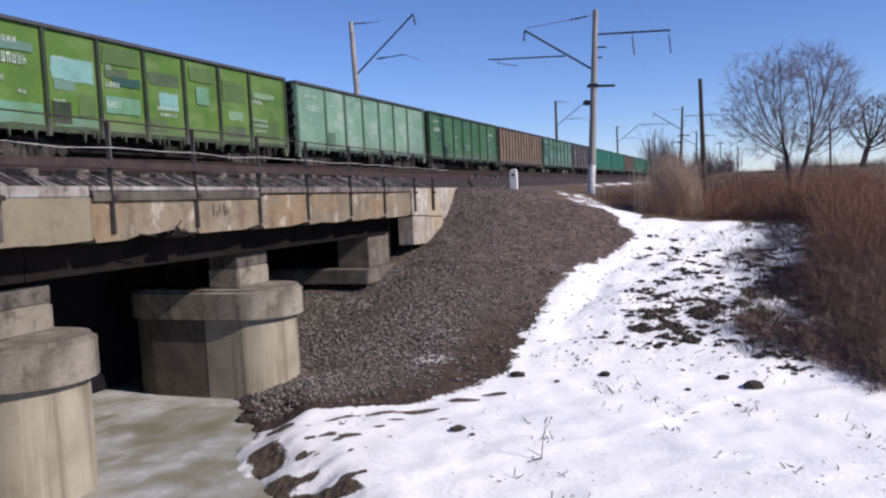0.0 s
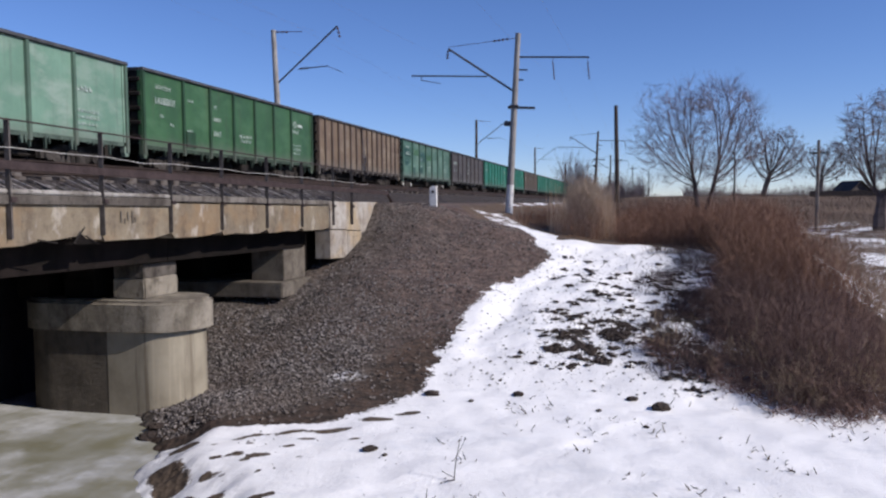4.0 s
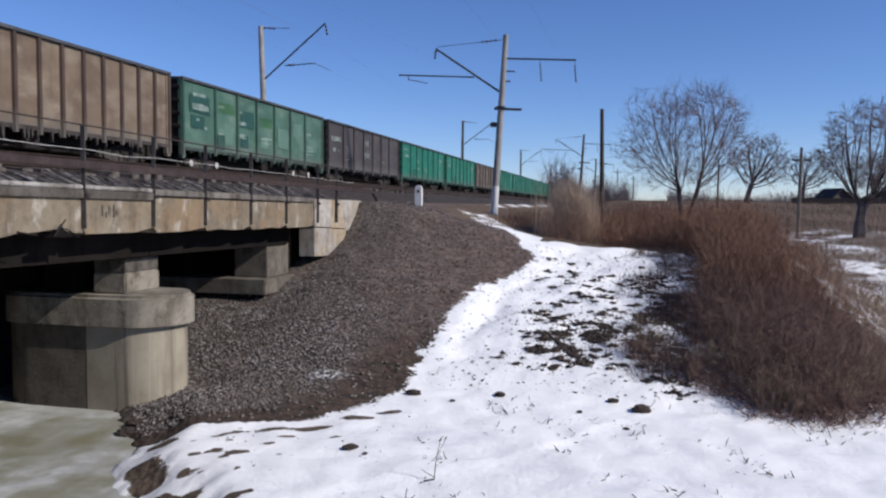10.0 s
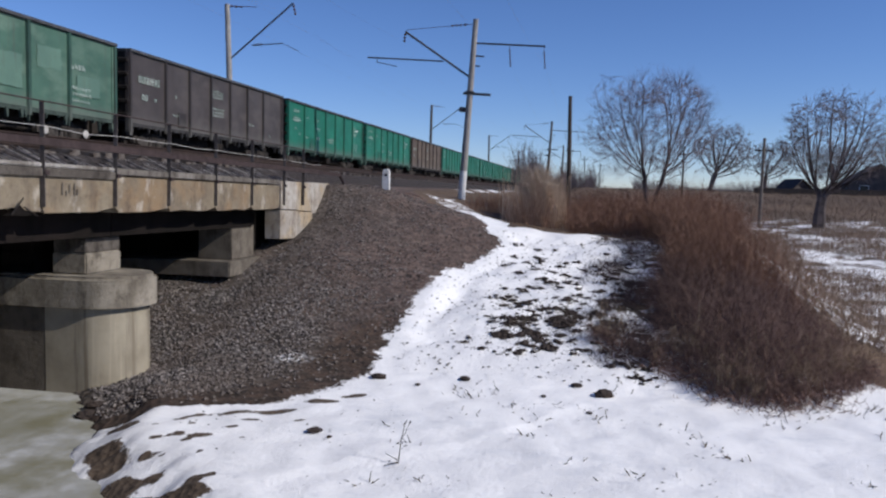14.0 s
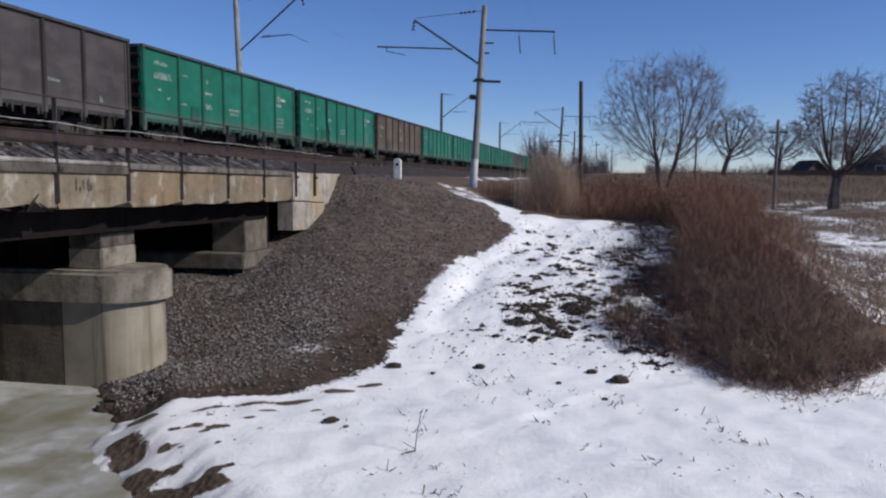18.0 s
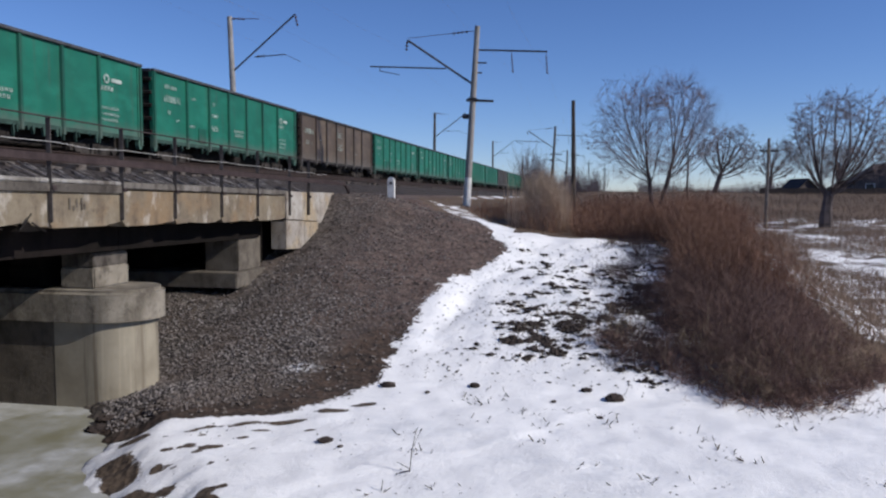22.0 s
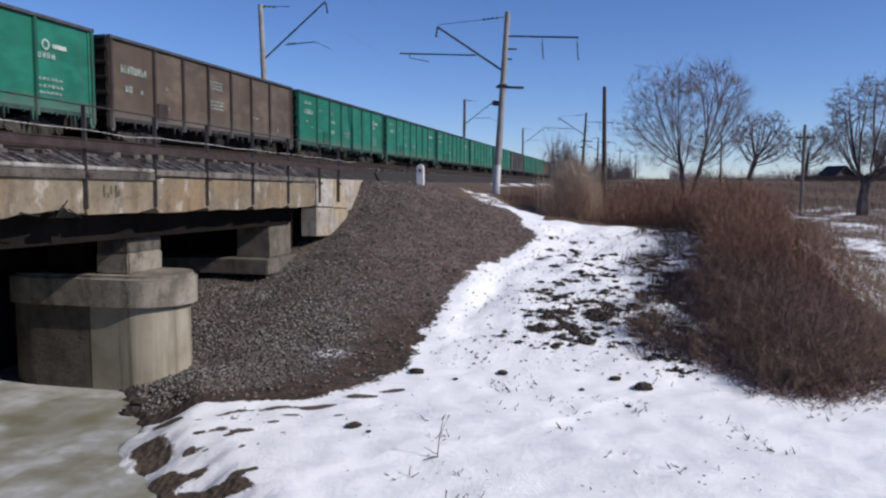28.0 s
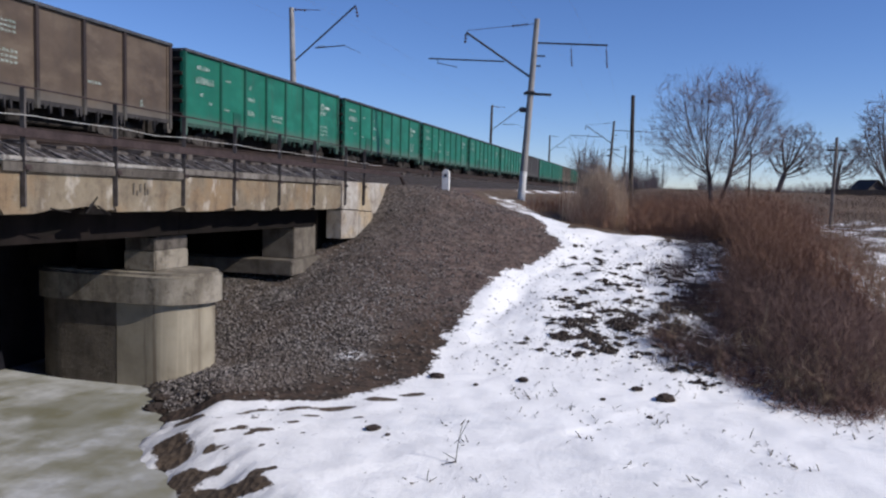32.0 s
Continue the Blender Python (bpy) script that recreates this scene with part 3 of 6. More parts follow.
for k in range(len(POSTS)):
    a, b = POSTS[k], POSTS[k + 1] if k < 12 else 8.6
    bm = bmesh.new()
    bar(bm, (-9.39, a, 5.74), (-9.39, b, 5.735), 0.014)
    part("top_rail", bm, M_RUST, bridge)
    bm = bmesh.new()
    sag = random.Random(50 + k).uniform(0.01, 0.05)
    mid = (a + b) / 2
    bar(bm, (-9.38, a, 5.31), (-9.38, mid, 5.31 - sag), 0.006)
    bar(bm, (-9.38, mid, 5.31 - sag), (-9.38, b, 5.31), 0.006)
    part("middle_rail", bm, M_WIRE, bridge, "whitish bent middle rail")
bm = bmesh.new()
prism(bm, [(-9.37, 4.97), (-9.30, 4.97), (-9.30, 5.1), (-9.37, 5.1), (-9.37, 5.085), (-9.315, 5.085), (-9.315, 4.985), (-9.37, 4.985)], "y", -40, 10.6)
part("lower_beam", bm, M_RUST, bridge, "rusty steel lower beam")
bm = bmesh.new()
bar(bm, (-9.34, 10.58, 5.02), (-9.34, 11.5, 4.45), 0.06, sides=6)
part("bent_beam_end", bm, M_RUST, bridge)

# Where the slab's lower edge has broken off a dark lump hangs from the bare reinforcement.
bm = bmesh.new()
prism(bm, [(-6.25, 3.76), (-6.12, 3.8), (-6.06, 3.88), (-5.98, 3.93), (-5.9, 3.86), (-5.74, 3.82), (-5.6, 3.76), (-5.9, 3.75)], "x", -9.6, -9.46)
part("broken_edge", bm, M_UNDERSIDE, bridge, "dark broken slab edge")
for a, b in (((-9.45, -6.2, 3.78), (-9.4, -5.98, 4.06)), ((-9.46, -5.9, 3.9), (-9.43, -5.6, 3.74)), ((-9.47, -7.0, 3.86), (-9.44, -6.6, 3.8))):
    bm = bmesh.new()
    bar(bm, a, b, 0.016, 0.012, 5)
    part("bare_bar", bm, M_BLACK, bridge, "rusty bare reinforcement bar")
# A faded scribble on the slab face: strokes that cannot be read.
for k, (y, z, h) in enumerate(((-4.9, 4.12, 0.22), (-4.79, 4.1, 0.1), (-4.7, 4.16, 0.16), (-4.56, 4.1, 0.24), (-4.48, 4.12, 0.1))):
    bm = bmesh.new()
    box(bm, -9.485, -9.478, y, y + 0.035, z, z + h)
    part("painted_stroke", bm, M_SEAT, bridge)

# Added pale slats stand for whitish streaks on the ballast between kerb and track.
bm = bmesh.new()
box(bm, 0.0, 1.0, -0.028, 0.028, 0.0, 0.03, 0.005)
slat_me = mesh_of(bm, "slat", M_SLAT)
for k in range(118):
    rr = random.Random(300 + k)
    y = -13.0 + 0.19 * k + rr.uniform(-0.06, 0.06)
    if rr.random() < 0.85:
        shared("slat", slat_me, bridge, pose(-10.35 + rr.uniform(-0.2, 0.25), y, 4.62 + rr.uniform(0.02, 0.06), 0, 180 + 22 + rr.uniform(-4, 3), rr.uniform(-14, 14)) @ Matrix.Diagonal((rr.uniform(0.5, 1.05), rr.uniform(0.5, 1.2), 1, 1)))

# Abutment at the bank.
for outline, face in (([(22.5, 4.66), (22.5, 3.78), (23.9, 3.74), (23.9, 4.66)], -9.48), ([(22.52, 3.75), (22.52, 2.84), (24.0, 2.8), (24.0, 3.71)], -9.5),
                      ([(23.93, 4.66), (23.93, 3.72), (25.3, 3.68), (25.3, 4.66)], -9.52), ([(24.03, 3.69), (24.03, 2.6), (25.35, 2.6), (25.35, 3.65)], -9.5),
                      ([(25.33, 4.68), (25.33, 3.6), (26.2, 3.6), (27.1, 4.1), (27.1, 4.68)], -9.53)):
    bm = bmesh.new()
    prism(bm, [(u - 17.2, v) for u, v in outline], "x", -10.02, face)
    bmesh.ops.bevel(bm, geom=bm.edges[:], offset=0.015, segments=1, affect="EDGES")
    part("wing_block", bm, M_ABUT, bridge)
abutment = thing("bridge_abutment", "concrete abutment with seat shelf and pedestals in the gravel bank", "abutment", pose(0, 21.5, 0))
bm = bmesh.new()
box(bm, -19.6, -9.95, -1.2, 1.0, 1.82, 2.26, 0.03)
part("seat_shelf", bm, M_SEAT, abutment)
# The back wall takes the near-black that stands for shade.
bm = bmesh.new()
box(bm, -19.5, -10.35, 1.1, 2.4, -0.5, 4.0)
part("back_wall", bm, M_UNDERSIDE, abutment)
# Inner pedestals are near-black: the shade under the deck is in their colour.
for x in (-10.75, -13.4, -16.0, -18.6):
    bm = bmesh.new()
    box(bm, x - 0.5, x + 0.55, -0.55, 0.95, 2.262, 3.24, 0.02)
    part("pedestal", bm, M_SEAT if x > -11 else M_UNDERSIDE, abutment)


def stadium(bm, x0, x1, r, z0, z1, bevel=0.0, n=28, nose=True):
    """A long block with a half-oval nose at x1, and a second one at x0 if nose is set."""
    e = r * 1.05
    pts = [(x1 - e + e * math.cos(a), r * math.sin(a)) for a in np.linspace(-math.pi / 2, math.pi / 2, n)]
    pts += [(x0 + e - e * math.cos(a), -r * math.sin(a)) for a in np.linspace(-math.pi / 2, math.pi / 2, n)] if nose else [(x0, r), (x0, -r)]
    prism(bm, pts, "z", z0, z1)
    if bevel:
        es = [e for e in bm.edges if abs(e.verts[0].co.z - e.verts[1].co.z) < 1e-4 and max(e.verts[0].co.z, e.verts[1].co.z) > z1 - 1e-3]
        bmesh.ops.bevel(bm, geom=es, offset=bevel, segments=3, affect="EDGES")


def pier(x0, x1):
    p = thing("bridge_pier", "weathered oval concrete bridge pier standing in the river ice", "pier", group="piers under the bridge")
    bm = bmesh.new()
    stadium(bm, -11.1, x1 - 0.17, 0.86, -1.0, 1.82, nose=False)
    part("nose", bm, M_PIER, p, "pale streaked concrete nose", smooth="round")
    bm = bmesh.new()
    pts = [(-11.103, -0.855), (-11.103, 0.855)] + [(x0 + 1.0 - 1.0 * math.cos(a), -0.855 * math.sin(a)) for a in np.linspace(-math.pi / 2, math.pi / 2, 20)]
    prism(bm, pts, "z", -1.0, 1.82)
    part("flank", bm, M_FLANK, p, "darker concrete flank with deck shade added to its colour", smooth="round")
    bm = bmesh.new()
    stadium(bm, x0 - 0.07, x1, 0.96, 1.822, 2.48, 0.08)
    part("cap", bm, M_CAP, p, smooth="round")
    # Upper blocks and inner pedestals are darkened in place of the deck's shadow.
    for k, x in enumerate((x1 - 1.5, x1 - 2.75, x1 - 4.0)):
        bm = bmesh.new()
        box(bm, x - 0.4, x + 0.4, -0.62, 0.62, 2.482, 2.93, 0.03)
        part("pedestal", bm, M_CAP if k == 0 else M_UNDERSIDE, p)
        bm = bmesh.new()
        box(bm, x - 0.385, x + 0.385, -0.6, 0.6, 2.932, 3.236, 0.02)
        part("bearing_block", bm, M_LEDGE if k == 0 else M_UNDERSIDE, p, "upper pedestal block with the deck's shadow in its dark colour")
    return p


pier_a = pier(-13.5, -9.2)
pier_a.matrix_basis = pose(0, 15.08, 0)
for y in (8.78, 2.4, -4.0):
    copy_thing(pier_a, pose(0, y, 0))

# An added near-black wall stands for the shade behind the near track's piers.
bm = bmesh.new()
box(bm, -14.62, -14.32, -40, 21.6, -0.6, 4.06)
tagged(new("wall_west", mesh_of(bm, "wall_west", M_SHADE_WALL)), "added wall closing the far side under the bridge, near-black in place of shade", "wall", kind="structure")

# ---- tracks ----
NEAR_X, FAR_X, RAIL_Z = -12.77, -16.865, 5.44
bm = bmesh.new()
prism(bm, [(-20.2, 4.5), (-19.3, 5.06), (-11.3, 5.04), (-10.3, 4.5)], "y", 24, 600)
n = Nodes("ballast", 0.9)
c = n.cells(14)
col = n.mix(n.step(c.outputs["Color"], 0.2, 0.9), (0.02, 0.016, 0.014), (0.062, 0.05, 0.044))
y = n.t.nodes.new("ShaderNodeSeparateXYZ")
n.link(n.co, y.inputs[0])
drifts = n.math("MULTIPLY", n.step(n.noise(1.0, 5, 0.65, n.scaled(1.0, 4.0, 1.8)), 0.56, 0.63), n.step(y.outputs[1], 27.5, 24.5))
col = n.mix(drifts, col, (0.33, 0.31, 0.29))
n.color(n.mix(n.step(n.noise(1.0, 5), 0.4, 0.65, 0, 0.6), col, (0.032, 0.023, 0.02))).bump(c.outputs["Distance"], 0.9, 0.06)
tagged(new("ballast", mesh_of(bm, "ballast", n.m)), "brown-grey crushed stone ballast bed under two tracks", "ballast", kind="structure")
bm = bmesh.new()
prism(bm, [(-19.6, 4.57), (-19.2, 5.06), (-11.75, 5.07), (-11.35, 5.0), (-10.5, 4.68), (-9.92, 4.57)], "y", -40, 23.99)
tagged(new("ballast", mesh_of(bm, "ballast", n.m)), "dark crushed stone ballast on the bridge deck", "ballast", kind="structure")
RAIL_OUT = [(-0.07, 0), (0.07, 0), (0.07, 0.012), (0.012, 0.03), (0.01, 0.125), (0.036, 0.14), (0.036, 0.17), (-0.036, 0.17), (-0.036, 0.14), (-0.01, 0.125), (-0.012, 0.03), (-0.07, 0.012)]
bm = bmesh.new()
prism(bm, [(-1.35, 4.93), (1.35, 4.93), (1.35, 5.16), (0.9, 5.2), (0.5, 5.13), (-0.5, 5.13), (-0.9, 5.2), (-1.35, 5.16)], "y", -0.13, 0.13)
sleeper_me = mesh_of(bm, "sleeper", M_SLEEPER)
for cx, nm in ((NEAR_X, "near"), (FAR_X, "far")):
    tr = thing("railway_track", "rusty steel rails on weathered concrete sleepers", "track", pose(cx, 0, 0), kind="structure")
    for sx in (-0.795, 0.795):
        bm = bmesh.new()
        prism(bm, [(u + sx, v + RAIL_Z - 0.17) for u, v in RAIL_OUT], "y", -40, 600)
        part("rail", bm, M_RAIL, tr)
    if nm == "near":
        for k in range(150):
            rr = random.Random(k)
            shared("sleeper", sleeper_me, tr, pose(rr.uniform(-0.03, 0.03), -2 + 0.545 * k, rr.uniform(-0.1, 0.012), rr.uniform(-4, 4), rr.uniform(-1, 1), rr.uniform(-4, 4)))
    else:
        for k in range(110):
            shared("sleeper", sleeper_me, tr, pose(0, 2 + 0.6 * k, 0))

# ---- the train ----
def paint(name, base, dark, dirt=(0.07, 0.06, 0.05), patch=None, fade=None):
    """Wagon paint: faded and stained, rust and dust that run down from the top and rise from the sill."""
    n = Nodes(name, 0.55, spec=0.35)
    base, dark = tuple(0.84 * v for v in base), tuple(0.8 * v for v in dark)
    fade = fade and tuple(0.88 * v for v in fade)
    n1 = n.noise(0.7, 6, 0.65)
    c = n.mix(n.step(n1, 0.35, 0.65), base, dark)
    if fade:
        c = n.mix(n.step(n.noise(1.1, 5, 0.6, n.scaled(1, 0.6, 1.3)), 0.45, 0.68), c, fade)
    if patch:
        v = n.cells(0.55, n.scaled(1, 0.8, 1.0))
        c = n.mix(n.step(v.outputs["Color"], 0.62, 0.66, 0, 0.85), c, patch)
    runs = n.noise(1.0, 6, 0.7, n.scaled(5, 5, 0.35))
    c = n.mix(n.step(runs, 0.52, 0.75, 0, 0.5), c, dirt)
    c = n.mix(n.step(n.noise(9, 6, 0.7), 0.6, 0.75, 0, 0.6), c, dirt)
    # each sheet has weathered in its own way; brake dust lies on the lowest part
    c = n.mix(n.step(n.random(), 0.2, 1.0, 0.0, 0.4), c, dark)
    z = n.t.nodes.new("ShaderNodeSeparateXYZ")
    n.link(n.co, z.inputs[0])
    low = n.math("ADD", z.outputs[2], n.math("MULTIPLY", n.noise(2.2, 5, 0.65), 0.7))
    c = n.mix(n.step(low, 1.85, 1.25, 0, 0.5), c, (0.12, 0.115, 0.1))
    n.color(c).bump(n.noise(3, 4), 0.25, 0.02)
    return n.m


P_LIME = paint("lime_green_paint", (0.095, 0.185, 0.025), (0.065, 0.14, 0.022), fade=(0.13, 0.2, 0.06))
P_MINT = paint("faded_mint_paint", (0.185, 0.32, 0.235), (0.135, 0.25, 0.18), fade=(0.27, 0.35, 0.29))
P_GREEN = paint("dark_green_paint", (0.046, 0.125, 0.052), (0.032, 0.09, 0.04), fade=(0.06, 0.14, 0.065))
P_TAN = paint("rusty_tan_paint", (0.2, 0.145, 0.096), (0.14, 0.096, 0.065), (0.07, 0.048, 0.034), fade=(0.25, 0.2, 0.145))
P_TEAL = paint("patchy_teal_paint", (0.075, 0.155, 0.112), (0.052, 0.115, 0.083), fade=(0.125, 0.2, 0.15))
P_GREY = paint("grey_brown_paint", (0.072, 0.06, 0.057), (0.05, 0.041, 0.039), fade=(0.09, 0.076, 0.07))
P_EMER = paint("emerald_paint", (0.011, 0.158, 0.1), (0.009, 0.122, 0.078), fade=(0.017, 0.18, 0.118))
P_BROWN = paint("red_brown_paint", (0.118, 0.084, 0.058), (0.08, 0.056, 0.039), fade=(0.15, 0.112, 0.078))
P_AQUA = paint("aqua_patch", (0.13, 0.28, 0.2), (0.1, 0.22, 0.1))
P_OLGR = paint("olive_green_patch", (0.095, 0.15, 0.045), (0.07, 0.12, 0.035))
P_SKY = paint("pale_aqua_patch", (0.19, 0.36, 0.33), (0.14, 0.28, 0.25))
P_SMEAR = paint("grey_smear", (0.09, 0.125, 0.06), (0.06, 0.085, 0.045))
P_PALE = paint("pale_patch", (0.22, 0.33, 0.2), (0.17, 0.27, 0.16))
P_PALE2 = paint("pale_teal_patch", (0.13, 0.23, 0.17), (0.1, 0.18, 0.14))
P_DTEAL = paint("dark_teal_patch", (0.022, 0.085, 0.065), (0.018, 0.06, 0.05))
P_OLIVE = paint("olive_brown_paint", (0.13, 0.1, 0.075), (0.085, 0.065, 0.05))

RIB_DARK = {
    "mint": paint("mint_rib_grime", (0.1, 0.17, 0.12), (0.07, 0.12, 0.085)), "lime": paint("lime_rib_grime", (0.035, 0.048, 0.022), (0.022, 0.03, 0.015)),
    "green": paint("green_rib_grime", (0.022, 0.065, 0.028), (0.016, 0.045, 0.02)), "emerald": paint("emerald_rib_grime", (0.01, 0.105, 0.065), (0.008, 0.075, 0.05)),
    "teal": paint("teal_rib_grime", (0.035, 0.09, 0.065), (0.025, 0.06, 0.045)), "tan": paint("tan_rib_grime", (0.085, 0.055, 0.04), (0.06, 0.038, 0.028)),
    "grey": paint("grey_rib_grime", (0.04, 0.032, 0.03), (0.028, 0.022, 0.02)), "brown": paint("brown_rib_grime", (0.048, 0.032, 0.026), (0.03, 0.02, 0.017)),
    "olive": paint("olive_rib_grime", (0.05, 0.04, 0.03), (0.035, 0.027, 0.02))}
M_LUG = {k: two_tone(k + "_dusty_lug", tuple(0.035 + 0.24 * v for v in c), tuple(0.015 + 0.1 * v for v in c), 3) for k, c in
         (("mint", (0.2, 0.34, 0.24)), ("lime", (0.1, 0.18, 0.05)), ("green", (0.04, 0.13, 0.05)), ("emerald", (0.03, 0.2, 0.13)), ("teal", (0.08, 0.17, 0.12)),
          ("tan", (0.13, 0.08, 0.06)), ("grey", (0.04, 0.03, 0.03)), ("brown", (0.05, 0.03, 0.03)), ("olive", (0.06, 0.05, 0.04)))}
LEN, PITCH, HALF = 13.16, 13.92, 1.55


def wheelset_mesh():
    bm = bmesh.new()
    for s in (-1, 1):
        bar(bm, (s * 0.72, 0, 0), (s * 0.79, 0, 0), 0.505, 0.505, 24)
        bar(bm, (s * 0.79, 0, 0), (s * 0.85, 0, 0), 0.475, 0.465, 24)
        for k in range(6):
            a = k * math.pi / 3
            box(bm, s * 0.852 - 0.008, s * 0.852 + 0.008, 0.28 * math.cos(a) - 0.03, 0.28 * math.cos(a) + 0.03, 0.28 * math.sin(a) - 0.03, 0.28 * math.sin(a) + 0.03)
    bar(bm, (-1.0, 0, 0), (1.0, 0, 0), 0.09, sides=10)
    return mesh_of(bm, "wheelset", M_BLACK)


WHEELS = wheelset_mesh()


def side_frame_mesh():
    bm = bmesh.new()
    out = [(-1.18, 0.4), (-1.18, 0.62), (-0.75, 0.66), (-0.4, 0.82), (0.4, 0.82), (0.75, 0.66), (1.18, 0.62), (1.18, 0.4), (0.78, 0.4), (0.42, 0.16), (-0.42, 0.16), (-0.78, 0.4)]
    prism(bm, out, "x", 0.94, 1.1)
    for y in (-0.925, 0.925):
        bar(bm, (1.1, y, 0.475), (1.17, y, 0.475), 0.15, 0.13, 14)
    for y in (-0.2, 0, 0.2):
        bar(bm, (1.12, y, 0.22), (1.12, y, 0.5), 0.075, sides=10)
    box(bm, 0.2, 1.14, -0.22, 0.22, 0.52, 0.7)
    return mesh_of(bm, "side_frame", M_BOGIE)


FRAME = side_frame_mesh()
FLIP = Matrix.Rotation(math.pi, 4, "Z")


def wagon(material, name, label, ribs, tall=3.48, end_ribs=5, hatch=True):
    """A four-axle open wagon. Origin: middle of the near body end, on the rails; the body lies towards +y."""
    w = thing("open_wagon", label, "freight wagon", group="wagons of the train")
    top = tall
    panels = [0.0] + ribs + [LEN]
    for s in (1, -1):
        for k in range(len(panels) - 1):
            a, b = panels[k], panels[k + 1]
            if s < 0 and k:
                continue
            if s < 0:
                b = LEN
            bm = bmesh.new()
            # pressed sheet, slightly bulged
            m = 0.02 * (1 if k % 2 else -0.4)
            low = 0.98
            ys, zs = np.linspace(a, b, 4), np.linspace(low, top - 0.06, 4)
            g = [[bm.verts.new((s * (1.475 + (m if 0 < i < 3 and 0 < j < 3 else 0)), y, z)) for j, z in enumerate(zs)] for i, y in enumerate(ys)]
            for i in range(3):
                for j in range(3):
                    bm.faces.new((g[i][j], g[i + 1][j], g[i + 1][j + 1], g[i][j + 1]))
            h = [[bm.verts.new((s * 1.455, y, z)) for z in zs] for y in ys]
            for i in range(3):
                for j in range(3):
                    bm.faces.new((h[i][j], h[i][j + 1], h[i + 1][j + 1], h[i + 1][j]))
            part("side_panel", bm, material, w)
    for y in [0.05] + ribs + [LEN - 0.05]:
        lo = 0.72 if y in (0.05, LEN - 0.05) else 0.8
        for s in (1, -1):
            if s < 0 and len(ribs) > 8:
                continue
            bm = bmesh.new()
            prism(bm, [(s * 1.476, y - 0.075), (s * 1.55, y - 0.05), (s * 1.55, y + 0.05), (s * 1.476, y + 0.075)], "z", lo, top - 0.1)
            part("rib", bm, RIB_DARK[name] if name in RIB_DARK else material, w)
    bm = bmesh.new()
    for s in (1, -1):
        a, b = sorted((s * 1.42, s * 1.57))
        box(bm, a, b, -0.02, LEN + 0.02, top - 0.1, top, 0.012)
    for y in (0, LEN):
        box(bm, -1.42, 1.42, y - 0.05, y + 0.05, top - 0.1, top, 0.012)
    part("top_chord", bm, M_CHORD, w)
    for y, s in ((0.0, -1), (LEN, 1)):
        bm = bmesh.new()
        prof = [(y - s * 0.02, top - 0.1), (y - s * 0.02, 1.1)]
        for k in range(end_ribs):
            z = 1.2 + (top - 1.65) * k / (end_ribs - 1)
            prof += [(y + s * 0.01, z), (y + s * 0.08, z + 0.03), (y + s * 0.08, z + 0.12), (y + s * 0.01, z + 0.15)]
        prism(bm, prof + [(y + s * 0.01, top - 0.1)], "x", -1.45, 1.45)
        # The near end's shade is put in as near-black; the far end keeps its paint.
        part("end_wall", bm, M_DARK if s < 0 else material, w)
        # corner posts that reach down past the sill
        for sx in (1, -1):
            bm = bmesh.new()
            a, b = sorted((sx * 1.36, sx * 1.5))
            c, d = sorted((y - s * 0.2, y + s * 0.03))
            prism(bm, [(c, top - 0.1), (c, 0.72), (c + 0.05, 0.6), (d - 0.05, 0.6), (d, 0.72), (d, top - 0.1)], "x", a, b)
            part("corner_post", bm, material, w)
    # sill, hatch lugs that hang down in a ragged row
    bm = bmesh.new()
    r = random.Random(int(tall * 100) + len(ribs))
    for s in (1, -1):
        a, b = sorted((s * 1.38, s * 1.5))
        box(bm, a, b, 0.02, LEN - 0.02, 0.9, 1.02)
    part("sill", bm, M_LUG[name], w)
    bm = bmesh.new()
    y = 0.55
    while y < LEN - 0.4:
        for s in (1, -1):
            a, b = sorted((s * 1.44, s * 1.52))
            d = r.uniform(0.08, 0.36)
            wd = r.uniform(0.02, 0.065)
            prism(bm, [(y - wd, 0.95), (y - wd * 0.8, 0.95 - d * 0.5), (y - wd * 0.3, 0.95 - d), (y + wd * 0.4, 0.95 - d), (y + wd, 0.95)], "x", a, b)
        y += r.choice((0.14, 0.2, 0.3, 0.42, 0.55))
    tagged(part("lug_fringe", bm, M_LUG[name], w), kind="stuff")
    bm = bmesh.new()
    for k in range(7):
        for s in (1, -1):
            c = 0.35 + k * 1.72
            vs = [bm.verts.new(p) for p in ((s * 1.45, c, 0.95), (s * 1.45, c + 1.6, 0.95), (s * 0.25, c + 1.6, 1.08), (s * 0.25, c, 1.08))]
            bm.faces.new(vs)
    box(bm, -0.3, 0.3, -0.3, LEN + 0.3, 0.62, 1.2)
    for s in (1, -1):
        a, b = sorted((s * 0.7, s * 0.85))
        box(bm, a, b, 3.4, LEN - 3.4, 0.42, 1.1)
    for y in (1.0, 3.2, 6.36, 9.5, 11.7):
        box(bm, -1.4, 1.4, y - 0.1, y + 0.1, 0.84, 1.06)
    part("underframe", bm, M_DARK, w)
    bm = bmesh.new()
    bar(bm, (0.55, 4.7, 0.66), (0.55, 5.9, 0.66), 0.2, sides=12)
    part("air_tank", bm, M_BLACK, w)
    bm = bmesh.new()
    box(bm, 0.8, 1.25, 6.7, 7.3, 0.42, 0.85, 0.03)
    part("brake_box", bm, M_BLACK, w)
    for y in (3.35, LEN - 3.35):
        bm = bmesh.new()
        bar(bm, (-1.1, y, 0.55), (1.1, y, 0.55), 0.05)
        part("brake_beam", bm, M_BLACK, w)
    bm = bmesh.new()
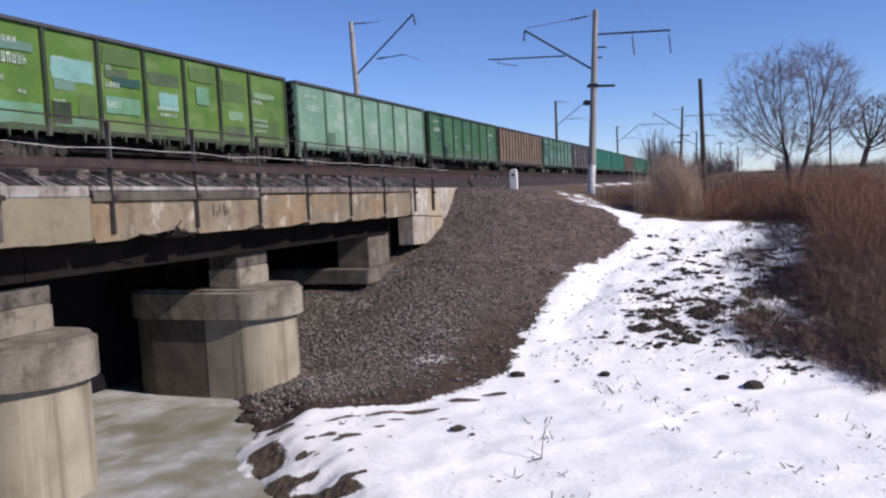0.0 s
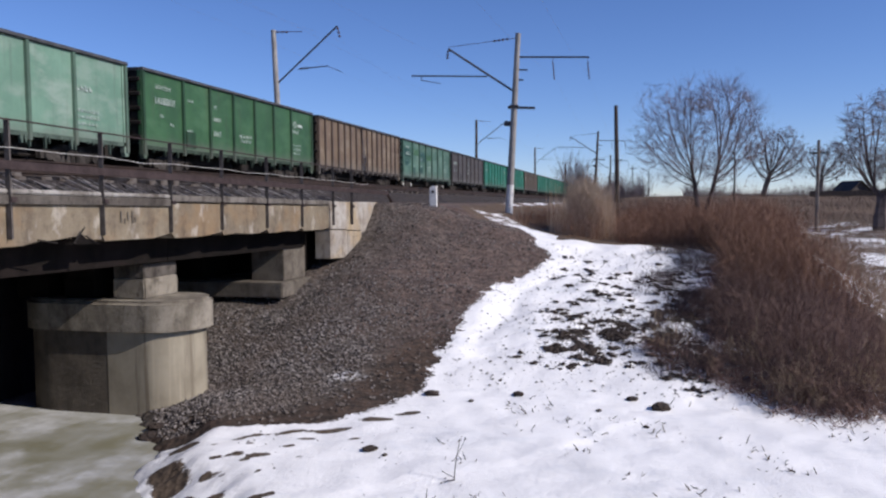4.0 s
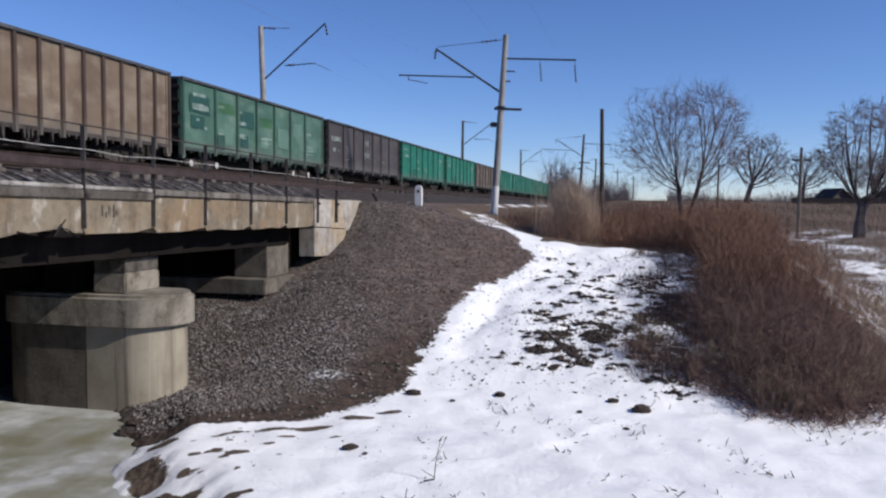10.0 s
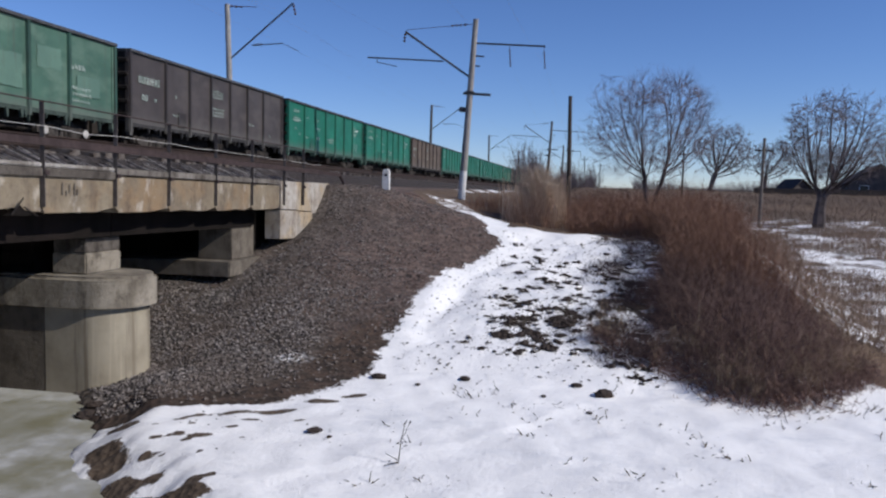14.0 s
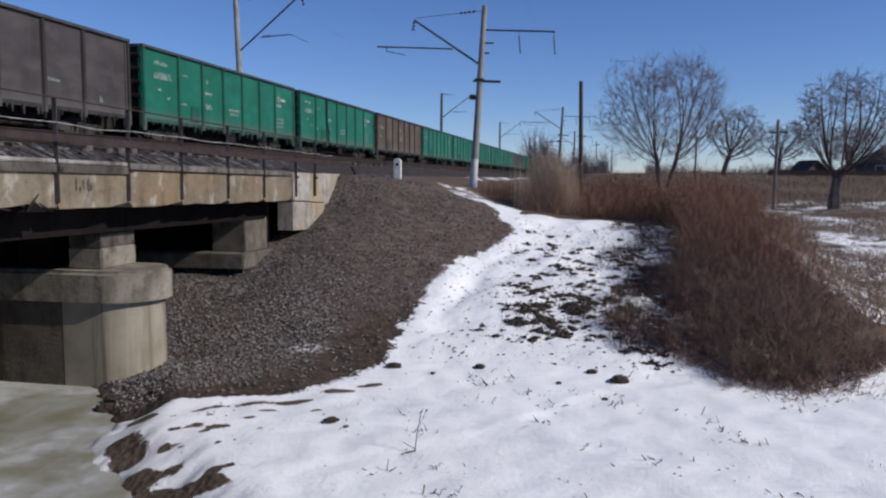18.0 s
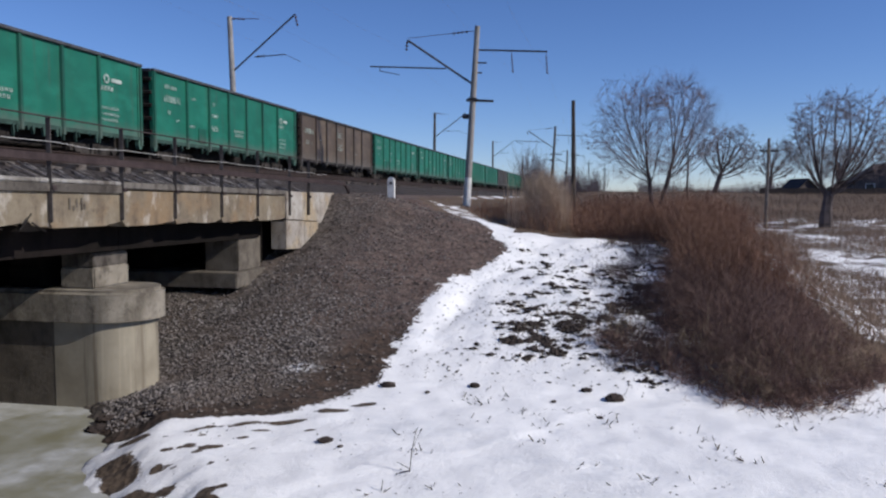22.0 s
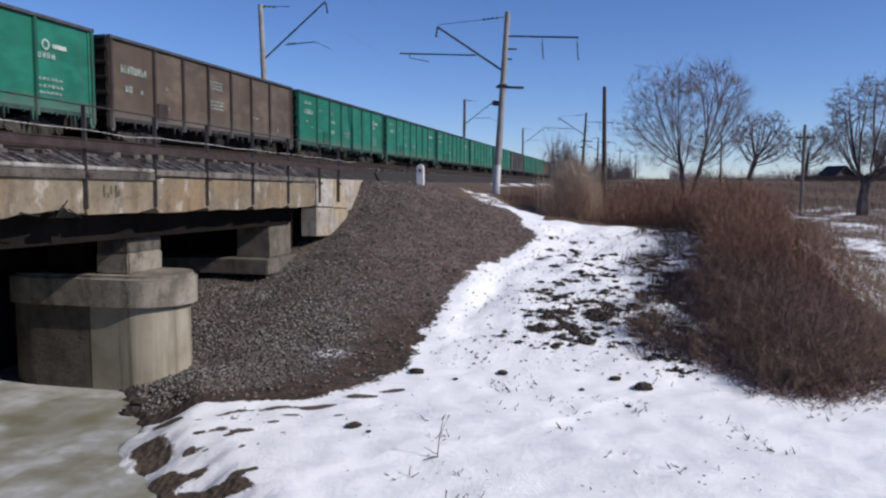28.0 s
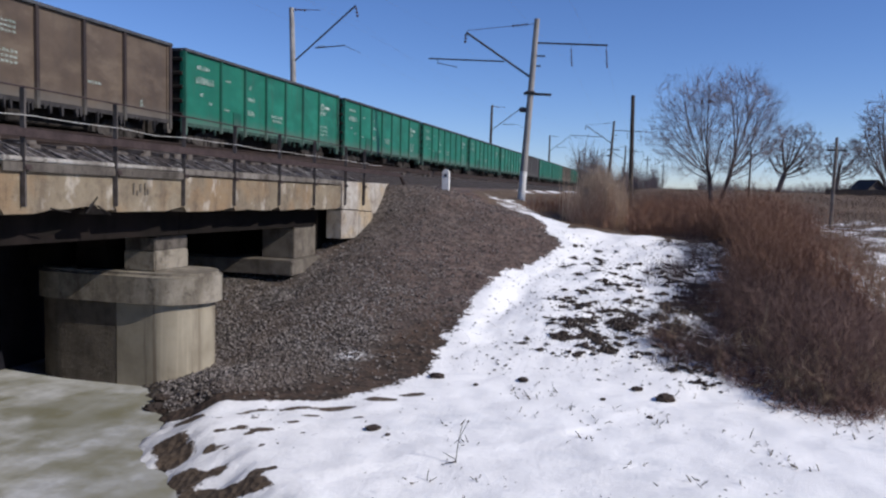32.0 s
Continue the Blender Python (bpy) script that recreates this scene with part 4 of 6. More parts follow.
    bar(bm, (0.95, 3.0, 0.5), (0.95, LEN - 3.0, 0.47), 0.03)
    part("brake_rod", bm, M_BLACK, w)
    if hatch:
        bm = bmesh.new()
        h = ribs[0] + (0.85 if name in ("emerald", "grey") else 0.16)
        box(bm, 1.47, 1.51, h, h + 0.58, 1.1, 1.66, 0.01)
        part("side_hatch", bm, RIB_DARK[name], w)
    for y, s in ((0.0, -1), (LEN, 1)):
        bm = bmesh.new()
        a, b = sorted((y + s * 0.2, y + s * 0.5))
        box(bm, -0.12, 0.12, a, b, 0.93, 1.17, 0.02)
        a, b = sorted((y + s * 0.48, y + s * 0.61))
        box(bm, -0.2, 0.2, a, b, 0.86, 1.2, 0.03)
        part("coupler", bm, M_BLACK, w)
    for y in (2.03, LEN - 2.03):
        for s in (1, -1):
            shared("side_frame", FRAME, w, pose(0, y, 0) @ (FLIP if s < 0 else Matrix()))
    for y in (2.03 - 0.925, 2.03 + 0.925, LEN - 2.03 - 0.925, LEN - 2.03 + 0.925):
        shared("wheelset", WHEELS, w, pose(0, y, 0.475))
    return w


def lettering(w, rows, seed):
    """Stencilled marks that cannot be read: bars of their size. rows: (y, z, width, height, count)."""
    r = random.Random(seed)
    for y, z, width, tall, count in rows:
        bm = bmesh.new()
        v = y
        each = width / count
        for k in range(count):
            u = each * 0.72
            h = tall * r.uniform(0.85, 1.0)
            for a, b, c, d in ((v, v + u * 0.26, z, z + h), (v + u * 0.62, v + u * 0.88, z, z + h * r.choice((1.0, 1.0, 0.55))), (v + u * 0.26, v + u * 0.62, z + h * r.choice((0.0, 0.42, 0.8)), 0)):
                d = d or c + h * 0.2
                bm.faces.new([bm.verts.new(p) for p in ((1.506, a, c), (1.506, b, c), (1.506, b, d), (1.506, a, d))])
            v += each
        tagged(part("stencil_mark", bm, M_LETTER, w, "white stencilled marks"), kind="stuff")


def patches(w, seed, spots):
    """Painted-over and faded fields on the side panels, with uneven edges: from y, to y, from z, to z, paint."""
    r = random.Random(seed)
    for k, (u, v, z, t, material) in enumerate(spots):
        bm = bmesh.new()
        n, pts = 5, []
        for i in range(n):
            pts.append((u + (v - u) * i / n, z))
        for i in range(n):
            pts.append((v, z + (t - z) * i / n))
        for i in range(n):
            pts.append((v + (u - v) * i / n, t))
        for i in range(n):
            pts.append((u, t + (z - t) * i / n))
        ring = [bm.verts.new((1.5015 + 0.0002 * k, y + r.uniform(-0.025, 0.025), q + r.uniform(-0.02, 0.02))) for y, q in pts]
        mid = bm.verts.new((1.5015 + 0.0002 * k, (u + v) / 2, (z + t) / 2))
        for i in range(len(ring)):
            bm.faces.new((mid, ring[i], ring[(i + 1) % len(ring)]))
        part("paint_patch", bm, material, w)


RIB7 = [2.3, 4.02, 5.73, 7.44, 9.15, 10.86]
RIB13 = [0.877 * k for k in range(1, 15)]
MARKS = [(0.75, 2.9, 0.85, 0.14, 6), (0.7, 2.42, 1.15, 0.24, 8), (0.95, 2.0, 0.22, 0.12, 2), (1.5, 1.75, 0.25, 0.1, 2), (2.6, 2.7, 0.4, 0.08, 3), (2.5, 1.65, 0.4, 0.08, 3),
         (4.3, 2.65, 0.22, 0.14, 2), (4.25, 2.2, 0.55, 0.14, 4), (4.25, 1.65, 0.55, 0.2, 4), (6.2, 1.75, 1.0, 0.11, 6), (6.3, 1.57, 0.8, 0.11, 5), (10.95, 2.35, 0.7, 0.17, 4), (10.95, 1.75, 0.95, 0.1, 6), (10.95, 1.57, 1.0, 0.1, 6), (10.95, 1.39, 0.9, 0.09, 6)]
MARKS_B = [(0.55, 2.42, 1.35, 0.26, 8), (0.75, 1.85, 0.4, 0.22, 2), (1.55, 1.85, 0.16, 0.14, 1), (2.75, 1.5, 0.45, 0.06, 4), (2.95, 2.15, 0.14, 0.12, 1), (5.85, 2.78, 0.95, 0.07, 8), (5.9, 2.66, 0.9, 0.07, 7), (5.95, 2.54, 0.85, 0.07, 7), (5.85, 2.06, 1.0, 0.08, 8), (5.9, 1.93, 0.95, 0.08, 7), (5.9, 1.8, 0.95, 0.08, 7), (9.3, 1.7, 0.55, 0.08, 4), (11.6, 1.3, 0.18, 0.2, 1)]

KINDS = {
    "lime": (P_LIME, "lime green open freight wagon with faded teal patches", RIB7, MARKS),
    "mint": (P_MINT, "faded mint green open freight wagon with dark ribs", RIB7, MARKS),
    "green": (P_GREEN, "dark green open freight wagon with white stencil marks", RIB7, MARKS),
    "tan": (P_TAN, "rusty tan open freight wagon with many narrow ribs", RIB13, []),
    "teal": (P_TEAL, "patchy weathered teal open freight wagon", RIB7, MARKS),
    "grey": (P_GREY, "dull grey-brown open freight wagon", RIB7, MARKS_B),
    "emerald": (P_EMER, "emerald green open freight wagon with white stencil marks", RIB7, MARKS),
    "brown": (P_BROWN, "dark brown open freight wagon with white stencil marks", RIB7, MARKS_B),
    "olive": (P_OLIVE, "olive brown open freight wagon with white stencil marks", RIB7, MARKS_B),
}
ORDER = "green lime mint green tan teal grey emerald emerald brown emerald emerald emerald emerald emerald grey emerald emerald brown emerald tan emerald emerald emerald".split()
FIRST_Y = 26.04 - 2 * PITCH
first, train = {}, []
for k, kind in enumerate(ORDER):
    at = pose(FAR_X, FIRST_Y + PITCH * k, RAIL_Z)
    if kind in first:
        w = copy_thing(first[kind], at)
    else:
        mat, label, ribs, marks = KINDS[kind]
        w = wagon(mat, kind, label, ribs, hatch=kind not in ("tan",))
        if kind == "lime":
            patches(w, 3, ((0.25, 2.15, 1.05, 1.55, P_AQUA), (0.5, 2.0, 2.72, 2.95, P_PALE2), (2.5, 3.85, 2.2, 2.75, P_SKY), (2.55, 3.2, 1.95, 2.2, P_PALE2), (2.5, 3.9, 1.06, 1.3, P_AQUA), (3.3, 3.85, 1.35, 1.9, P_OLGR),
                           (4.25, 5.1, 2.45, 2.7, P_SMEAR), (4.5, 5.55, 2.25, 2.5, P_DTEAL), (4.2, 5.5, 1.5, 1.95, P_AQUA), (4.2, 5.55, 2.8, 3.25, P_OLGR), (5.9, 7.2, 2.45, 2.8, P_SMEAR), (6.3, 7.1, 1.75, 2.25, P_SKY), (5.9, 6.6, 1.15, 1.5, P_OLGR),
                           (7.7, 8.9, 2.75, 3.2, P_OLGR), (8.0, 8.65, 2.05, 2.6, P_AQUA), (9.35, 10.6, 2.3, 2.95, P_OLGR), (9.4, 10.5, 1.15, 1.5, P_SMEAR), (9.6, 10.4, 1.7, 2.0, P_PALE), (11.1, 12.4, 2.55, 2.75, P_PALE), (11.2, 12.6, 1.25, 1.75, P_OLGR)))
        if kind == "teal":
            patches(w, 5, ((0.5, 1.9, 2.3, 2.95, P_DTEAL), (0.6, 1.5, 1.75, 2.2, P_DTEAL), (2.5, 3.7, 1.3, 1.9, P_PALE2), (2.6, 3.8, 2.5, 2.9, P_GREEN), (4.3, 5.5, 2.1, 2.8, P_DTEAL), (4.3, 5.0, 1.3, 1.8, P_DTEAL), (6.0, 7.2, 2.3, 2.7, P_GREEN),
                           (6.1, 6.9, 1.4, 1.8, P_PALE2), (7.8, 8.9, 1.5, 2.4, P_PALE2), (9.5, 10.5, 2.2, 2.8, P_PALE2), (11.2, 12.3, 1.6, 2.2, P_PALE2)))
        lettering(w, marks, len(kind))
        if kind in ("green", "emerald"):
            bm = bmesh.new()
            ring = [[bm.verts.new((1.507, 11.25 + r * math.cos(a), 2.72 + r * math.sin(a))) for a in (2 * math.pi * i / 16 for i in range(16))] for r in (0.15, 0.09)]
            for i in range(16):
                j = (i + 1) % 16
                bm.faces.new((ring[0][i], ring[0][j], ring[1][j], ring[1][i]))
            bm.faces.new([bm.verts.new(p) for p in ((1.507, 11.5, 2.65), (1.507, 12.05, 2.65), (1.507, 12.05, 2.77), (1.507, 11.5, 2.77))])
            part("badge", bm, M_LETTER, w, "white painted ring badge")
        if kind == "teal":
            # Whitish axle caps: the sunlit look of the axle ends is in the colour.
            bm = bmesh.new()
            bar(bm, (1.171, 0, 0.475), (1.19, 0, 0.475), 0.13, 0.12, 14)
            cap_me = mesh_of(bm, "axle_cap", M_WIRE)
            for y in (1.105, 2.955, LEN - 2.955, LEN - 1.105):
                shared("axle_cap", cap_me, w, pose(0, y, 0))["label"] = "axle cap coloured whitish for its lit end"
        w.matrix_basis = at
        first[kind] = w
    train.append(w)


def run(t):
    """How far the train has rolled towards the bridge after t seconds, slowing on the way."""
    return 4.71683 * t - 0.0443832 * t ** 2 + 4.554e-5 * t ** 3 + 6.8687e-6 * t ** 4 + 0.03


# ---- posts and masts ----
def insulator(bm, a, b, n=3, r=0.07):
    a, b = Vector(a), Vector(b)
    for k in range(n):
        p = a.lerp(b, (k + 0.5) / n)
        q = a.lerp(b, (k + 0.95) / n)
        bar(bm, p, q, r, r * 0.5, 10)
    bar(bm, a, b, 0.02)


def near_mast(base, lean, tall=9.55, shaft=M_POLE):
    """A leaning round concrete mast: bracket over the near track, feeder arm on the other side."""
    mast = thing("catenary_mast", "leaning round concrete catenary mast with a white-painted foot", "mast", pose(*base) @ pose(0, 0, 0, 0, lean), group="catenary masts")
    bm = bmesh.new()
    bar(bm, (0, 0, 1.6), (0, 0, tall), 0.19, 0.14, 20)
    part("shaft", bm, shaft, mast)
    bm = bmesh.new()
    bar(bm, (0, 0, -0.6), (0, 0, 1.598), 0.205, 0.192, 20)
    part("painted_foot", bm, M_WHITE, mast, "white-painted mast foot")
    bm = bmesh.new()
    bar(bm, (-0.1, 0, 6.55), (-3.75, 0, 8.75), 0.055)
    part("bracket_strut", bm, M_ARM, mast)
    bm = bmesh.new()
    bar(bm, (-5.75, 0, 7.3), (-1.55, 0, 7.3), 0.04)
    bar(bm, (-5.2, 0, 7.3), (-5.2, 0, 7.05), 0.02)
    bar(bm, (-5.2, 0, 7.08), (-4.1, 0, 6.9), 0.02)
    part("steady_arm", bm, M_ARM, mast)
    bm = bmesh.new()
    bar(bm, (-0.1, 0, 9.3), (-3.7, 0, 8.85), 0.014)
    insulator(bm, (-0.4, 0, 9.27), (-1.3, 0, 9.15), 4, 0.075)
    part("stay_rod", bm, M_INS, mast)
    bm = bmesh.new()
    insulator(bm, (-3.75, 0, 8.72), (-3.78, 0, 8.2), 3, 0.09)
    part("wire_insulator", bm, M_INS, mast)
    bm = bmesh.new()
    box(bm, 0.1, 3.75, -0.04, 0.04, 8.28, 8.36)
    part("feeder_arm", bm, M_ARM, mast)
    for x in (1.9, 3.7):
        bm = bmesh.new()
        insulator(bm, (x, 0, 8.1), (x + 0.12, 0.1, 7.2), 6, 0.055)
        bar(bm, (x, 0, 8.3), (x, 0, 8.1), 0.012)
        part("feeder_insulator", bm, M_INS, mast)
    bm = bmesh.new()
    box(bm, -0.35, 1.1, -0.07, 0.07, 5.62, 5.74)
    box(bm, -0.24, 0.24, -0.24, 0.24, 5.66, 5.8, 0.02)
    part("cross_arm", bm, M_ARM, mast)
    for z0, x1 in ((7.62, 0.6), (7.1, 0.4)):
        bm = bmesh.new()
        box(bm, 0.1, x1, -0.04, 0.04, z0, z0 + 0.07)
        part("short_bracket", bm, M_ARM, mast)
    bm = bmesh.new()
    box(bm, -0.5, -0.15, -0.12, 0.12, 4.7, 4.95, 0.03)
    part("switch_box", bm, M_ARM, mast)
    return mast


def far_mast(base, lean, tall=10.2, shaft=M_POLE):
    """A mast on the far side whose bracket reaches over the far track."""
    mast = thing("catenary_mast", "round concrete catenary mast with a slanted bracket behind the train", "mast", pose(*base) @ pose(0, 0, 0, 0, lean), group="catenary masts")
    bm = bmesh.new()
    bar(bm, (0, 0, -0.5), (0, 0, tall), 0.2, 0.14, 18)
    part("shaft", bm, shaft, mast)
    bm = bmesh.new()
    bar(bm, (0.1, 0, tall - 3.0), (3.9, 0, tall - 0.15), 0.05)
    part("bracket_strut", bm, M_ARM, mast)
    bm = bmesh.new()
    insulator(bm, (0.1, 0, tall - 0.1), (0.9, 0, tall - 0.2), 3, 0.07)
    bar(bm, (0.1, 0, tall - 0.1), (1.75, 0, tall - 0.25), 0.02)
    part("stay_rod", bm, M_INS, mast)
    bm = bmesh.new()
    insulator(bm, (1.5, 0, tall - 2.3), (2.0, 0, tall - 2.3), 3, 0.08)
    bar(bm, (1.4, 0, tall - 2.32), (3.2, 0, tall - 2.3), 0.03)
    bar(bm, (3.2, 0, tall - 2.3), (4.1, 0, tall - 2.75), 0.012)
    part("steady_arm", bm, M_ARM, mast)
    bm = bmesh.new()
    insulator(bm, (3.9, 0, tall - 0.2), (4.0, 0, tall - 0.8), 3, 0.08)
    part("wire_insulator", bm, M_INS, mast)
    return mast


near_mast((-6.86, 41.2, 3.88), 3.3)
near_mast((-6.3, 110.0, 4.8), 3.0, 9.55, M_LEDGE)
near_mast((-6.6, 172.0, 5.2), 1.0, 9.55, M_LEDGE)
far_mast((-20.0, 41.2, 4.3), -2.0)
far_mast((-20.1, 96.0, 4.9), 0.5, 10.1, M_LEDGE)
far_mast((-20.1, 152.0, 5.2), 0.0, 10.2, M_LEDGE)
far_mast((-20.1, 215.0, 5.6), 0.0, 10.2, M_LEDGE)

# Overhead wires: a contact wire and its carrier over each track, two feeders on the outer side.
M_COPPER = two_tone("dull_copper", (0.3, 0.27, 0.26), (0.2, 0.18, 0.17), 2, 0.5, 0.1, 0.001, 0.5)


def overhead_wire(label, x, ys, z, sag):
    """A wire hung from mast to mast: ys are the masts' places along the track."""
    w = thing("overhead_wire", label, "wire", group="overhead wires")
    bm = bmesh.new()
    for k in range(len(ys) - 1):
        pts = [(x[k] + (x[k + 1] - x[k]) * q, ys[k] + (ys[k + 1] - ys[k]) * q, z - sag * 4 * q * (1 - q)) for q in (i / 8 for i in range(9))]
        for i in range(8):
            bar(bm, pts[i], pts[i + 1], 0.0022, sides=4)
    part("strand", bm, M_COPPER, w)
    return w


for label, x, ys, z, sag in (("thin contact wire over the near track", [-12.3, -12.0, -12.3, -12.1], [-24, 41.2, 110, 172], 10.95, 0.05), ("carrier wire over the near track", [-10.9, -10.6, -10.1, -10.0], [-24, 41.2, 110, 172], 12.5, 1.1),
                                ("thin contact wire over the far track", [-16.7, -16.5, -16.7, -16.6, -16.6], [-24, 41.2, 96, 152, 215], 12.0, 0.05), ("carrier wire over the far track", [-16.4, -16.2, -16.2, -16.1, -16.1], [-24, 41.2, 96, 152, 215], 13.6, 1.1),
                                ("feeder wire along the railway masts", [-4.4, -4.4, -4.0, -4.6], [-24, 41.2, 110, 172], 11.0, 1.2), ("outer feeder wire along the railway masts", [-2.6, -2.6, -2.2, -2.8], [-24, 41.2, 110, 172], 10.9, 1.2)):
    overhead_wire(label, x, ys, z, sag)

# White marker post beside the track.
km = thing("marker_post", "short white concrete marker post with a rounded top", "marker post", pose(-7.6, 28.4, 4.22))
bm = bmesh.new()
outline = [(-0.13, -0.3), (0.13, -0.3), (0.13, 0.82)] + [(0.13 * math.cos(a), 0.82 + 0.13 * math.sin(a)) for a in np.linspace(0.2, math.pi - 0.2, 7)] + [(-0.13, 0.82)]
prism(bm, outline, "y", -0.08, 0.08)
part("slab", bm, M_WHITE, km)
bm = bmesh.new()
bar(bm, (0, -0.082, 0.72), (0, -0.087, 0.72), 0.06, sides=10)
part("dark_mark", bm, M_ARM, km)


def motions():
    steps = [0.5 * k for k in range(65)]
    for k, w in enumerate(train):
        y0 = FIRST_Y + PITCH * k
        walk(w, [(t, pose(FAR_X, y0 - run(t), RAIL_Z)) for t in steps])
    fine = [round(0.13 * k, 3) for k in range(247)]
    fine[-1] = 32.0
    for w in train[:12]:
        for c in [c for c in w.children if c.name.startswith("wheelset")]:
            p = c.matrix_basis.translation.copy()
            walk(c, [(t, pose(p.x, p.y, p.z, math.degrees(run(t) / 0.475) % 360)) for t in fine])

# ---- plants ----
class Twigs:
    """Collects thin three-sided tapered twigs into one mesh."""

    def __init__(self):
        self.v, self.f = [], []

    def add(self, a, b, r0, r1, sides=3):
        a, b = np.asarray(a, float), np.asarray(b, float)
        d = b - a
        d = d / (np.linalg.norm(d) + 1e-9)
        u = np.cross(d, (0, 0, 1) if abs(d[2]) < 0.9 else (1, 0, 0))
        u = u / np.linalg.norm(u)
        w = np.cross(d, u)
        k = len(self.v)
        for p, r in ((a, r0), (b, r1)):
            for i in range(sides):
                t = 6.28318 * i / sides
                self.v.append(tuple(p + (u * math.cos(t) + w * math.sin(t)) * r))
        for i in range(sides):
            j = (i + 1) % sides
            self.f.append((k + i, k + j, k + sides + j, k + sides + i))

    def mesh(self, name, material):
        return raw_mesh(name, self.v, self.f, material)


def bark(name, a, b, scale=4.0):
    n = Nodes(name, 0.9)
    f = n.step(n.math("ADD", n.math("MULTIPLY", n.noise(scale, 5), 0.5), n.math("MULTIPLY", n.island(), 0.5)), 0.25, 0.75)
    n.color(n.mix(f, a, b)).bump(n.noise(scale * 6, 4), 0.4, 0.01)
    return n.m


M_BARK = bark("tree_bark", (0.115, 0.092, 0.088), (0.055, 0.043, 0.043))
M_WEED = bark("field_weeds", (0.34, 0.25, 0.185), (0.15, 0.105, 0.08))
M_TWIG = bark("willow_twigs", (0.19, 0.142, 0.145), (0.11, 0.08, 0.085))
M_TWIG2 = bark("grey_twigs", (0.19, 0.15, 0.148), (0.1, 0.078, 0.08))
M_TWIG3 = bark("dark_twigs", (0.19, 0.155, 0.155), (0.1, 0.08, 0.082))
M_BRAMBLE = bark("bramble", (0.28, 0.178, 0.14), (0.078, 0.048, 0.044))
M_BRIAR = bark("dark_briar", (0.12, 0.082, 0.078), (0.04, 0.029, 0.03))
M_STRAW = bark("bleached_stalks", (0.42, 0.33, 0.22), (0.24, 0.17, 0.11))
M_FIELD = bark("field_grass", (0.165, 0.115, 0.085), (0.075, 0.053, 0.043))
M_RUSSET = bark("russet_weeds", (0.3, 0.168, 0.108), (0.145, 0.08, 0.057))
M_REED = bark("dry_reeds", (0.56, 0.43, 0.31), (0.35, 0.26, 0.18))
M_STALK = bark("dead_stalks", (0.09, 0.068, 0.05), (0.045, 0.034, 0.027))
M_SOD = bark("dark_sod", (0.05, 0.045, 0.038), (0.025, 0.022, 0.022))


